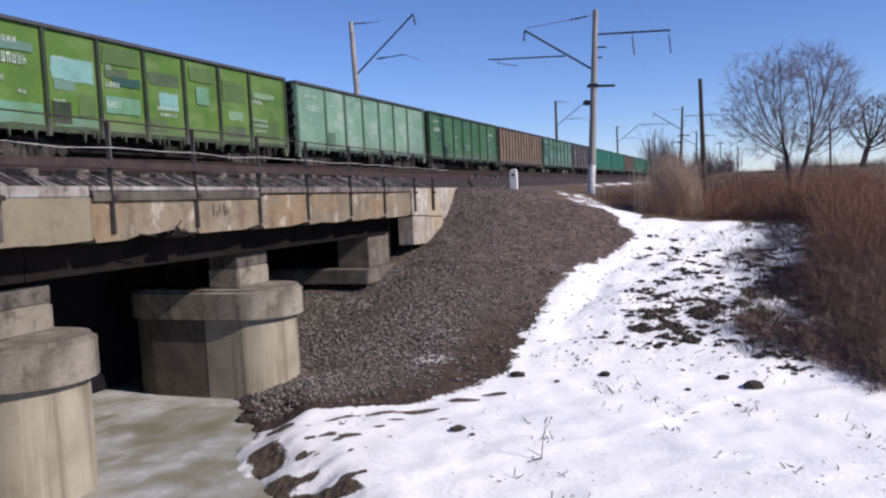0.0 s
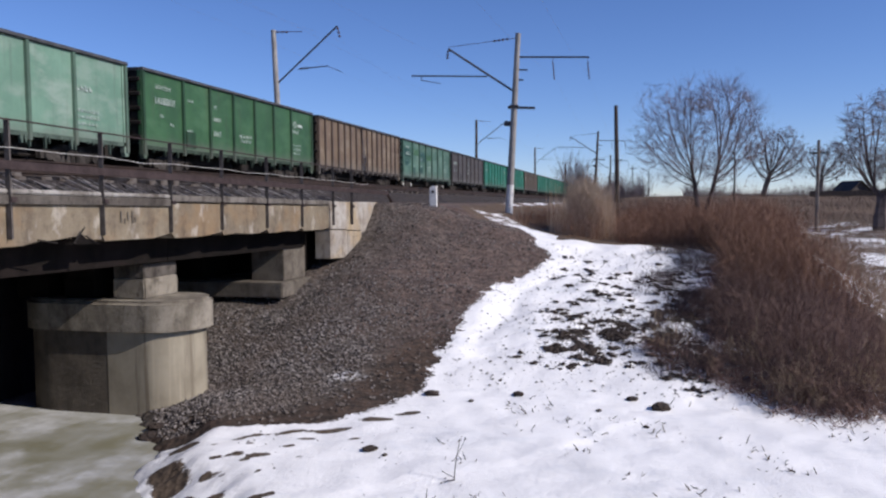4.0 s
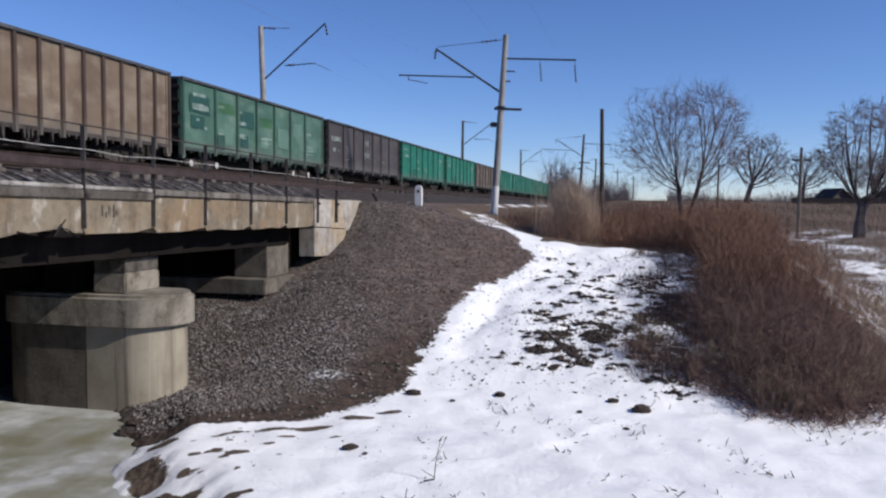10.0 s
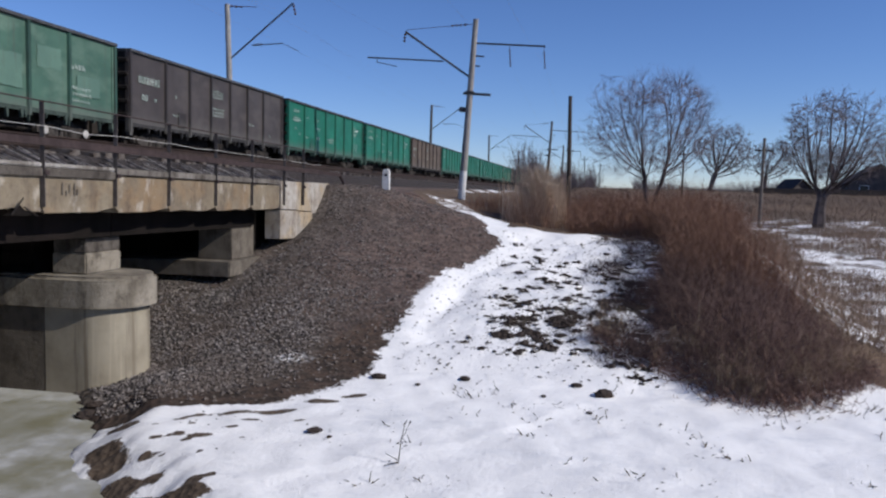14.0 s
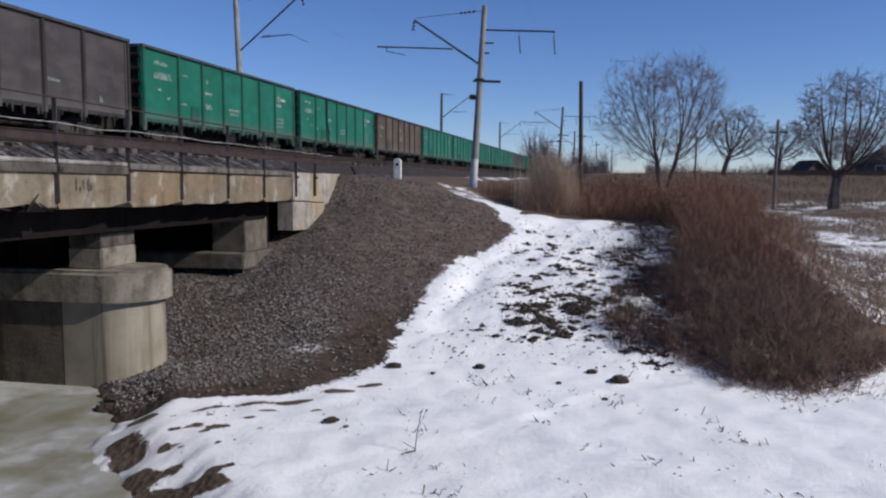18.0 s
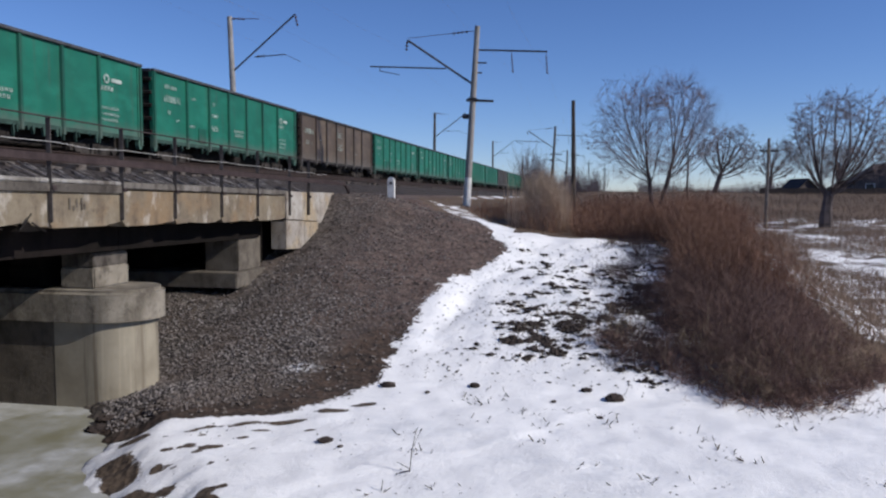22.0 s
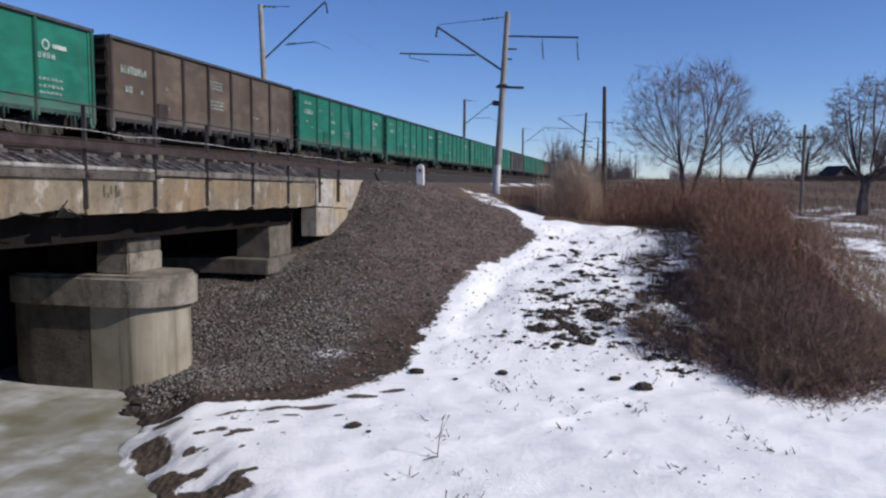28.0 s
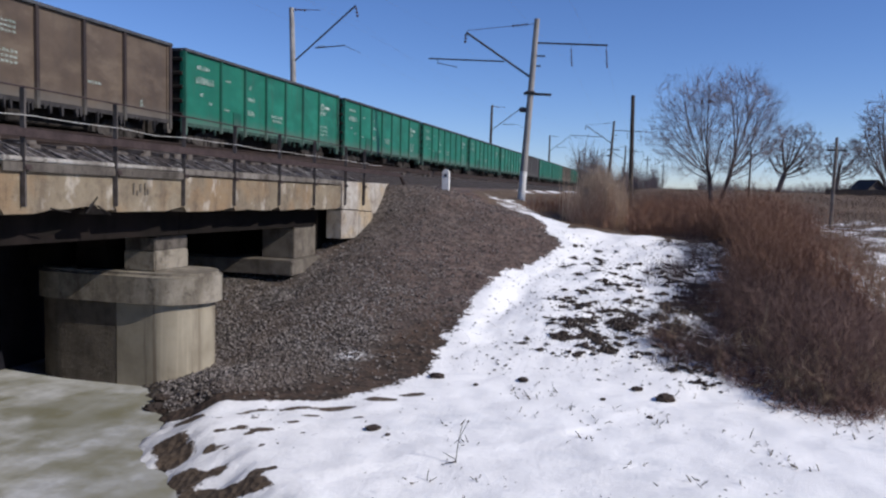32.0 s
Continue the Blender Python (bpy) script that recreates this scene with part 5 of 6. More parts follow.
def grown(name, label, at, seed, leaders, centre, radii, points, step, floor, lift, tip, twigs, twig_len, twig_material, hollow=0.35, thick_r=0.3, stem_r=0.1, limbs=20, low=-0.5, fork=2.0):
    """A bare tree that grows towards points spread through its crown. leaders: stem lines from the foot; floor: lowest twig; lift: how much shoots turn upwards."""
    rng = np.random.RandomState(seed)
    c, rad = np.array(centre, float), np.array(radii, float)
    goal = []
    while len(goal) < points:
        d = rng.normal(0, 1, 3)
        d /= np.linalg.norm(d)
        r = rng.uniform(hollow ** 3, 1.0) ** (1 / 3.0)
        wob = 1 + 0.1 * math.sin(3 * math.atan2(d[1], d[0]) + seed) + 0.07 * math.sin(7 * d[2] + 2 * seed)
        p = c + rad * d * r * wob
        if p[2] > floor + 0.12 * rng.normal():
            goal.append(p)
    goal = np.array(goal)
    nodes, parent = [], []
    for line, root in leaders:
        prev = root
        pts = [np.array(p, float) for p in line]
        for k in range(len(pts) - 1):
            m = max(1, int(np.linalg.norm(pts[k + 1] - pts[k]) / step))
            for j in range(0 if (k == 0 and root < 0) else 1, m + 1):
                nodes.append(pts[k] + (pts[k + 1] - pts[k]) * j / m + rng.normal(0, 0.02, 3) * step)
                parent.append(prev)
                prev = len(nodes) - 1
    trunk_n = len(nodes)
    for k in range(limbs):
        # limbs sweep out from the stems in an even fan and turn upwards
        h = low + (0.97 - low) * (k + 0.5) / limbs
        az = 2.39996 * k + rng.uniform(-0.3, 0.3)
        d = np.array((math.cos(az) * math.sqrt(1 - h * h), math.sin(az) * math.sqrt(1 - h * h), h))
        end = c + rad * d * rng.uniform(0.72, 0.9)
        tops = [i for i in range(trunk_n) if nodes[i][2] > fork]
        want = fork + (max(nodes[i][2] for i in tops) - fork) * (0.15 + 0.85 * (k + 0.5) / limbs)
        i = min(tops, key=lambda j: abs(nodes[j][2] - want) + 0.8 * abs(nodes[j][0] - end[0]))
        p0 = nodes[i]
        ctrl = p0 + (end - p0) * 0.5 + np.array((d[0] * 0.12, d[1] * 0.12, -0.1 * (1 - h))) * np.linalg.norm(end - p0) + rng.normal(0, 0.05, 3) * np.linalg.norm(end - p0)
        m = max(3, int(np.linalg.norm(end - p0) / step))
        prev = i
        for j in range(1, m + 1):
            q = j / m
            nodes.append(p0 * (1 - q) ** 2 + ctrl * 2 * q * (1 - q) + end * q * q)
            parent.append(prev)
            prev = len(nodes) - 1
    stem = len(nodes)
    shoots = [0] * 200000
    near_i = np.full(len(goal), -1)
    near_d = np.full(len(goal), 1e9)
    fresh = 0
    for _ in range(90):
        new_nodes = np.array(nodes[fresh:])
        dist = np.linalg.norm(goal[:, None] - new_nodes[None], axis=2)
        k = dist.argmin(1)
        d = dist[np.arange(len(goal)), k]
        better = d < near_d
        near_i[better] = k[better] + fresh
        near_d[better] = d[better]
        live = near_d > step * 1.25
        goal, near_i, near_d = goal[live], near_i[live], near_d[live]
        if not len(goal):
            break
        fresh = len(nodes)
        sums = {}
        for g, i in zip(goal, near_i):
            if shoots[i] >= 3:
                continue
            v = g - nodes[i]
            sums.setdefault(i, []).append(v / (np.linalg.norm(v) + 1e-9))
        for i, vs in sums.items():
            shoots[i] += 1
            v = np.mean(vs, 0)
            v = v / (np.linalg.norm(v) + 1e-9) + rng.normal(0, 0.04, 3)
            if parent[i] >= 0:
                w = nodes[i] - nodes[parent[i]]
                v = v + (1.5 if shoots[i] == 1 else 0.3) * w / (np.linalg.norm(w) + 1e-9)
            v[2] += lift
            nodes.append(nodes[i] + v / (np.linalg.norm(v) + 1e-9) * step)
            parent.append(i)
        if len(nodes) == fresh:
            break
    n = len(nodes)
    load = np.zeros(n)
    kids = np.zeros(n, int)
    for i in range(n):
        if parent[i] >= 0:
            kids[parent[i]] += 1
    load[kids == 0] = 1
    for i in range(n - 1, -1, -1):
        if parent[i] >= 0 and parent[i] < i:
            load[parent[i]] += load[i]
    rs = tip * np.maximum(load, 1) ** 0.54
    rs = np.minimum(rs, thick_r)
    top_z = max(p[2] for p in nodes[:trunk_n])
    rs[:trunk_n] = np.maximum(rs[:trunk_n], [stem_r * (1 - 0.7 * max(0.0, p[2]) / top_z) for p in nodes[:trunk_n]])
    wood, thin = Twigs(), Twigs()
    for i in range(n):
        p = parent[i]
        if p < 0:
            continue
        big = rs[i] > tip * 2.2 or i < stem
        r0 = min(rs[p], rs[i] * 1.5)
        (wood if big else thin).add(nodes[p], nodes[i], r0, rs[i], 7 if rs[i] > 0.05 else 4 if big else 3)
        if i >= stem and load[i] < 6:
            f = (nodes[i] - nodes[p]) / step
            for _ in range(twigs if kids[i] == 0 else rng.randint(0, max(2, twigs // 2) + 1)):
                g = f + rng.normal(0, 0.36, 3) + np.array((0, 0, lift * 0.9))
                g /= np.linalg.norm(g)
                ln = twig_len * rng.uniform(0.4, 1.1)
                mid = nodes[i] + g * ln * 0.5
                g2 = g + rng.normal(0, 0.14, 3) + np.array((0, 0, lift * 0.5))
                thin.add(nodes[i], mid, tip * 0.75, tip * 0.55)
                thin.add(mid, mid + g2 / np.linalg.norm(g2) * ln * 0.5, tip * 0.55, tip * 0.3)
    t = thing(name, label, "tree", pose(*at))
    shared("trunk", wood.mesh("trunk", M_BARK), t)
    top = shared("crown", thin.mesh("crown", twig_material), t)
    top["label"] = "bare twigs of the crown"
    return t


# The twin-stemmed willow behind the brush.
grown("willow_tree", "bare twin-stemmed willow with an upright fan of thin twigs", (2.85, 40.0, 2.9), 5,
      [([(-0.05, 0, -0.4), (-0.1, 0, 0.9), (-0.24, 0, 1.7), (-0.32, 0.05, 2.5), (-0.5, 0.1, 3.3)], -1),
       ([(0.08, 0, -0.4), (0.14, 0, 0.9), (0.42, -0.05, 1.8), (0.62, -0.1, 2.6), (0.75, -0.1, 3.3)], -1)],
      (0.05, 0, 4.7), (3.1, 2.5, 2.65), 1150, 0.2, 2.3, 0.4, 0.0052, 8, 0.78, M_TWIG, 0.5, 0.16, 0.16, 34, -0.6, 1.9)

# The round-crowned tree at the edge of the field.
grown("field_tree", "bare round-crowned tree with pale limbs on the field", (16.6, 62.0, 2.3), 8,
      [([(0, 0, -0.4), (0, 0, 1.2), (0.05, 0, 2.3), (-0.3, 0.1, 3.0)], -1),
       ([(0.08, 0, -0.4), (0.1, 0, 1.2), (0.25, 0, 2.3), (0.75, -0.1, 3.1)], -1)],
      (0.75, 0, 6.3), (3.9, 3.4, 3.5), 1300, 0.28, 3.0, 0.12, 0.011, 8, 0.75, M_TWIG2, 0.5, 0.45, 0.48, 30, -0.7, 2.0)

# Trees beyond the field.
for x, y, z, w, tall, lean, seed, goals in ((16.9, 120.0, 5.2, 4.2, 3.8, 1.0, 3, 800), (28.6, 140.0, 5.5, 4.0, 3.3, 0.2, 4, 500), (37.0, 132.0, 5.3, 3.6, 3.1, 0.1, 15, 400), (46.0, 135.0, 5.4, 4.2, 3.8, 0.2, 6, 450)):
    grown("far_tree", "bare spreading tree beyond the brown field", (x, y, z), 20 + seed,
          [([(0, 0, -0.4), (lean * 0.45, 0, 1.6), (lean, 0, 3.2)], -1)],
          (lean + 0.8, 0, 1.55 + tall * 1.1), (w, w * 0.9, tall), goals, 0.38, 2.6, 0.05, 0.019, 8, 0.9, M_TWIG3, 0.45, 0.36, 0.3, 16, -0.6, 1.8)


def scrub(name, label, category, material, count, place, tall, lean, r, seed, pieces=2, fork=0.5):
    """A thicket of single stems. place(rng) gives x, y and a height factor, or None."""
    rng = np.random.RandomState(seed)
    tw = Twigs()
    spots = []
    while len(spots) < count:
        got = place(rng)
        if got is not None:
            spots.append(got)
    hs = height(np.array([s[0] for s in spots]), np.array([s[1] for s in spots]))
    for (x, y, f), z in zip(spots, hs):
        p = np.array((x, y, z - 0.05))
        h = tall * f * rng.uniform(0.55, 1.1)
        d = np.array((rng.normal(0, lean), rng.normal(0, lean), 1.0))
        d /= np.linalg.norm(d)
        rr = r * rng.uniform(0.6, 1.3)
        for k in range(pieces):
            q = p + d * h / pieces
            tw.add(p, q, rr * (1 - 0.35 * k), rr * (0.62 - 0.35 * k if pieces > 1 else 0.4))
            if rng.uniform() < fork:
                e = d + rng.normal(0, 0.55, 3)
                e /= np.linalg.norm(e)
                s = p + (q - p) * rng.uniform(0.3, 0.9)
                tw.add(s, s + e * h * rng.uniform(0.2, 0.45), rr * 0.6, rr * 0.25)
            p = q
            d = d + rng.normal(0, lean * 0.6, 3)
            d[2] -= lean * 0.25
            d /= np.linalg.norm(d)
    ob = new(name, tw.mesh(name, material))
    return tagged(ob, label, category, kind="stuff")


def thicket_edge(x, y):
    """How far a spot lies inside the bramble mound, and its height there."""
    front = np.interp(x, [0.2, 1.2, 2.4, 3.2, 4.2, 5.0, 6.4, 7.4], [18.2, 17.2, 15.6, 15.1, 15.4, 16.3, 18.8, 21.0]) + 0.4 * math.sin(3.1 * x) + 0.2 * math.sin(9 * x)
    side = 6.8 - 0.36 * max(0.0, y - 18) + 0.5 * math.sin(1.9 * y)
    f = min(1.0, 0.35 + 0.3 * (y - front)) * min(1.0, 0.2 + 0.24 * (side - x)) * min(1.0, 0.22 + 0.3 * max(0.0, x - 0.7))
    return y - front, side - x, f


SHRUBS = []
sr = np.random.RandomState(91)
while len(SHRUBS) < 200:
    x, y = sr.uniform(0.2, 7.4), sr.uniform(15.4, 28.5)
    a, b, f = thicket_edge(x, y)
    if a > 0 and b > 0 and x > 1.45 + 0.18 * max(0, y - 18.5) and (x > 2.6 or sr.uniform() < 0.15 + 0.36 * x):
        SHRUBS.append((x, y, f * sr.uniform(0.65, 1.15)))


def in_thicket(rng):
    x, y, f = SHRUBS[rng.randint(0, len(SHRUBS))]
    if x < 2.6 and y < 21 and rng.uniform() < 0.6:
        return None
    return x + rng.normal(0, 0.16), y + rng.normal(0, 0.16), f


scrub("bramble_thicket", "dense thicket of dark brown bare brambles on the bank", "thicket", M_BRAMBLE, 12500, in_thicket, 1.9, 0.66, 0.005, 61, 3, 1.0)


def in_briar(rng):
    x, y = rng.uniform(0.0, 4.2), rng.uniform(15.6, 22.5)
    a, b, f = thicket_edge(max(x, 0.2), y)
    if a < 0 or x < 0.2 + 0.25 * max(0, y - 18.5) or (x < 2.2 and math.sin(3.7 * x + 1.9 * y) + math.sin(2.9 * y - 3.3 * x) < 0.25 - 0.25 * x):
        return None
    return x, y, 0.55 + 0.45 * f


scrub("dark_briars", "dark purplish briar stems tangled over patchy snow", "briars", M_BRIAR, 3400, in_briar, 0.85, 0.8, 0.0055, 80, 3, 1.0)


def at_thicket_front(rng):
    x = rng.uniform(0.3, 6.2)
    f = np.interp(x, [0.2, 1.2, 2.4, 3.2, 4.2, 5.0, 6.4], [18.2, 17.2, 15.6, 15.1, 15.4, 16.3, 18.8])
    y = f + abs(rng.normal(0.2, 0.9))
    if x < 1.7 and rng.uniform() < 0.75:
        return None
    if math.sin(4.3 * x + 1.3 * y) + math.sin(2.1 * x - 2.7 * y) < 0.2:
        return None
    return x, y, 0.6 + 0.4 * min(1.0, (y - f) * 0.7)


scrub("bleached_stalks", "pale bleached weed stalks along the front of the brambles", "weeds", M_STRAW, 620, at_thicket_front, 1.0, 0.35, 0.0065, 78, 3, 0.6)


def fallen_stems(rng):
    x = rng.uniform(0.2, 6.0)
    f = np.interp(x, [0.2, 1.2, 2.4, 3.2, 4.2, 5.0, 6.4], [18.2, 17.2, 15.6, 15.1, 15.4, 16.3, 18.8])
    return x, f + rng.normal(0.15, 0.35), 0.5 + 0.5 * abs(math.sin(3 * x))


scrub("fallen_brambles", "matted fallen bramble stems on the snow at the foot of the thicket", "brambles", M_BRAMBLE, 2600, fallen_stems, 0.6, 1.7, 0.008, 79, 2, 0.8)


def in_russet(rng):
    x, y = rng.uniform(-3.2, 9.0), 28.4 + 16 * rng.uniform() ** 1.4
    if x < -0.9 + 0.03 * (y - 28) and rng.uniform() < 0.85:
        return None
    if x > 4 + (y - 28) * 0.28 or (x < 0.8 and y < 28.9):
        return None
    return x, y, 0.8 + 0.25 * math.sin(x * 1.7 + y)


scrub("russet_brush", "russet brown dead weeds standing behind the snowy path", "brush", M_RUSSET, 11000, in_russet, 1.5, 0.28, 0.006, 62, 2, 0.9)


def in_thicket_top(rng):
    x, y = rng.uniform(1.0, 5.6), rng.uniform(21.0, 29.5)
    if x > 5.8 - 0.2 * max(0, y - 20) or x < 2.5:
        return None
    return x, y, 1.0


scrub("russet_weeds", "russet weed stems rising out of the brambles", "brush", M_RUSSET, 3400, in_thicket_top, 1.9, 0.3, 0.0055, 63, 3, 0.9)


def in_reeds(rng):
    x, y = rng.normal(-2.2, 0.5), rng.uniform(31, 37)
    if x > -1.1 or x < -4.4:
        return None
    return x, y, 0.75 + 0.25 * math.sin(3 * x + y)


scrub("reed_bed", "tall dry tan reeds in the hollow by the embankment", "reeds", M_REED, 5000, in_reeds, 2.35, 0.06, 0.009, 64, 2, 0.15)


def in_slope(rng):
    x, y = rng.uniform(-5.6, -2.6), rng.uniform(33, 52)
    return x, y, 0.6 + 0.3 * math.sin(2 * y)


scrub("slope_weeds", "brown weeds at the foot of the railway embankment", "brush", M_RUSSET, 1600, in_slope, 1.0, 0.2, 0.008, 65, 2, 0.6)


def in_field(rng):
    y = rng.uniform(44, 112)
    x = rng.uniform(-4.5, 0.62 * y)
    if rng.uniform() < 0.8 and y < 64 and x > 7:
        return None
    return x, y, 0.6 + 0.35 * math.sin(0.6 * x + 0.3 * y) + 0.2 * math.sin(1.7 * x)


scrub("field_grass", "brown dead grass and low weeds across the field", "dead grass", M_FIELD, 11000, in_field, 0.85, 0.3, 0.015, 66, 1, 0.8)


def in_low(rng):
    x, y = rng.uniform(4, 22), rng.uniform(19, 56)
    if x < max(7.3 - 0.36 * max(0, y - 18), 4.2 + 0.28 * (y - 28)) or math.sin(x * 0.9 + 0.5 * math.sin(y)) + math.sin(y * 0.5 + x * 0.3) < -0.35:
        return None
    return x, y, 0.7


scrub("meadow_weeds", "low brown weeds through patchy snow", "weeds", M_WEED, 15000, in_low, 0.8, 0.4, 0.011, 67, 2, 0.7)


def far_copse(rng):
    y = rng.uniform(150, 330)
    x = rng.uniform(-0.1, 0.0) * y + rng.normal(0, 1.0)
    return x, y, 0.55 + 0.3 * math.sin(x * 0.7 + 0.03 * y) + 0.25 * math.sin(x * 0.31)


scrub("far_copse", "hazy line of bare shrubs far along the railway", "shrubs", M_TWIG3, 3600, far_copse, 9.5, 0.2, 0.045, 68, 2, 1.0)


def far_belt(rng):
    y = rng.uniform(125, 200)
    x = rng.uniform(0.05, 0.42) * y
    return x, y, 0.5 + 0.3 * math.sin(x * 0.23) + 0.1 * math.sin(x)


scrub("far_hedge", "dark bare hedge along the far edge of the field", "hedge", M_TWIG3, 3500, far_belt, 3.0, 0.25, 0.025, 69, 2, 1.0)


# Unseen shrubs added behind the train to darken the gaps under it.
def behind_train(rng):
    return rng.uniform(-34, -26), rng.uniform(16, 75), 0.8


scrub("shelter_belt", "added dark shrubs that close the bright gaps under the wagons", "shrubs", M_STALK, 3500, behind_train, 1.7, 0.25, 0.03, 70, 2, 1.0)


def on_turf(rng):
    y = rng.uniform(17, 34)
    x = np.interp(y, GRAVEL_Y, GRAVEL_X) - abs(rng.normal(0, 2.4)) - 0.1
    return x, y, 0.7 + 0.4 * math.sin(3 * x) * math.sin(2.3 * y)


scrub("slope_grass", "thin brown dead grass on the upper gravel slope", "dead grass", M_BRAMBLE, 10000, on_turf, 0.17, 1.0, 0.006, 75, 2, 0.5)


def thin_stems(rng):
    x, y = rng.normal(1.0, 0.8), rng.uniform(16.6, 27.5)
    if math.sin(2.3 * x + 1.1 * y) + math.sin(1.7 * y - 2.9 * x) < -0.2 or x < -0.7 + 0.08 * (y - 17):
        return None
    return x, y, 0.5 + 0.5 * sm(-0.6, 1.6, x)


scrub("sparse_brambles", "sparse dark bramble stems standing in the snow", "brambles", M_BRIAR, 2400, thin_stems, 0.6, 0.6, 0.0055, 76, 3, 0.9)


# Dark weeds that poke through the snow on the bank.
def in_patch(rng):
    a, b, c = CLUMPS[rng.randint(0, len(CLUMPS))]
    if rng.uniform() > (c / 0.5) ** 1.2 + 0.08:
        return None
    return a + rng.normal(0, c), b + rng.normal(0, c * 0.7), 1.0


scrub("snow_weeds", "low dark weeds poking through the snow of the bank", "weeds", M_STALK, 9000, in_patch, 0.13, 1.3, 0.012, 71, 2, 0.8)


def scatter_stalks(rng):
    """Small stalks on the open snow, in loose rows and clumps."""
    k = rng.randint(0, 70)
    r2 = np.random.RandomState(900 + k)
    cx, cy = r2.uniform(-3.0, 7.5), r2.uniform(8.6, 15.8)
    return cx + rng.normal(0, 0.16), cy + rng.normal(0, 0.09), 1.0


scrub("dead_stalks", "short dead stalks scattered over the open snow", "stalks", M_STALK, 900, scatter_stalks, 0.2, 2.6, 0.013, 72, 1, 0.6)


def at_bank_crest(rng):
    t = rng.uniform(-1.25, 3.0)
    u = float(bank_crest(t)) - 0.05 + rng.normal(0, 0.07)
    return t * 0.951 - u * 0.309, t * 0.309 + u * 0.951, 0.7 + 0.5 * abs(math.sin(4.1 * t) * math.sin(1.7 * t + 1))


scrub("bank_grass", "dark matted grass along the crest of the near bank", "grass", M_SOD, 2600, at_bank_crest, 0.085, 0.7, 0.004, 73, 2, 0.3)

# One tall dead weed on the open snow.
weed = thing("dead_weed", "single thin dead weed standing in the snow", "weed", pose(-2.58, 10.56, on_ground(-2.58, 10.56)))
tw = Twigs()
tw.add((0, 0, -0.05), (0.03, 0.02, 0.3), 0.009, 0.007)
tw.add((0.03, 0.02, 0.3), (0.1, 0.02, 0.62), 0.007, 0.004)
tw.add((0.05, 0.02, 0.35), (0.16, 0.0, 0.6), 0.005, 0.003)
tw.add((0, 0, 0.05), (-0.2, 0.05, 0.12), 0.007, 0.004)
tw.add((0, 0, 0.02), (-0.12, -0.15, 0.03), 0.012, 0.006)
tw.add((0.16, 0.0, 0.6), (0.18, 0, 0.64), 0.012, 0.01)
shared("stem", tw.mesh("stem", M_STALK), weed)


# ---- stones and clods ----
def lump(bm, rng, c, size, flat=0.7):
    """A rough stone: a squashed, jittered octahedron with cut edges."""
    vs = []
    for d in ((1, 0, 0), (-1, 0, 0), (0, 1, 0), (0, -1, 0), (0, 0, 1), (0, 0, -1)):
        k = size * rng.uniform(0.7, 1.25)
        vs.append((c[0] + d[0] * k + rng.normal(0, 0.15) * size, c[1] + d[1] * k + rng.normal(0, 0.15) * size, c[2] + d[2] * k * flat))
    return vs


LUMP_F = ((0, 2, 4), (2, 1, 4), (1, 3, 4), (3, 0, 4), (2, 0, 5), (1, 2, 5), (3, 1, 5), (0, 3, 5))
rng = np.random.RandomState(5)
sv, sf = [], []
n_try = 110000
px, py = rng.uniform(-13.5, -3.0, n_try), rng.uniform(12.5, 33, n_try)
pe = np.interp(py, GRAVEL_Y, GRAVEL_X) - px
ph = height(px, py)
ps = shore(px, py)
for x, y, e, z, sd in zip(px, py, pe, ph, ps):
    if e < 0.15 or (e < 1.6 and y < 18 and rng.uniform() > 0.12) or (y < 14.6 and x > -8.6 and e < 1.7 and rng.uniform() > 0.3) or sd < 0.2 or y > 31.5 or (x < -9.9 and y > 24) or (x < -9.2 and y > 23.8):
        continue
    if rng.uniform() > (0.95 if y < 18 else 0.75 if y < 20 else 0.45 if y < 22 else 0.22) * (0.45 if e < 1.3 else 1.0):
        continue
    size = 0.013 + 0.034 * rng.uniform() ** 2.2
    k = len(sv)
    sv += lump(None, rng, (x, y, z + size * 0.3), size)
    sf += [tuple(k + i for i in f) for f in LUMP_F]
n = Nodes("crushed_stone", 0.85)
c = n.mix(n.step(n.island(), 0.1, 1.0), (0.03, 0.025, 0.024), (0.255, 0.226, 0.21))
c = n.mix(n.step(n.noise(0.6, 4), 0.44, 0.62, 0, 0.5), c, (0.1, 0.074, 0.058))
n.color(c)
tagged(new("crushed_stone", raw_mesh("crushed_stone", sv, sf, n.m)), "grey crushed stone covering the embankment slope", "gravel", kind="stuff")

# The larger stones at the foot of the slope lie one by one.
M_STONE = two_tone("loose_stone", (0.18, 0.15, 0.13), (0.064, 0.052, 0.045), 7, 0.85, 0.5, 0.01)
stone_meshes = [raw_mesh("stone", lump(None, rng, (0, 0, 0), 1.0), LUMP_F, M_STONE) for _ in range(8)]
laid = 0
while laid < 240:
    x, y = rng.uniform(-9.4, -4.6), rng.uniform(12.7, 17.5)
    e = np.interp(y, GRAVEL_Y, GRAVEL_X) - x
    if e < 0.35 or e > 3.2 or shore(x, y) < 0.25:
        continue
    size = 0.034 + 0.036 * rng.uniform() ** 2
    shared("stone", stone_meshes[laid % 8], ground, pose(x, y, on_ground(x, y) + size * 0.3, 0, 0, rng.uniform(0, 360)) @ Matrix.Scale(size, 4))
    laid += 1

# Crumbs of earth blown over the snow.
cv, cf = [], []
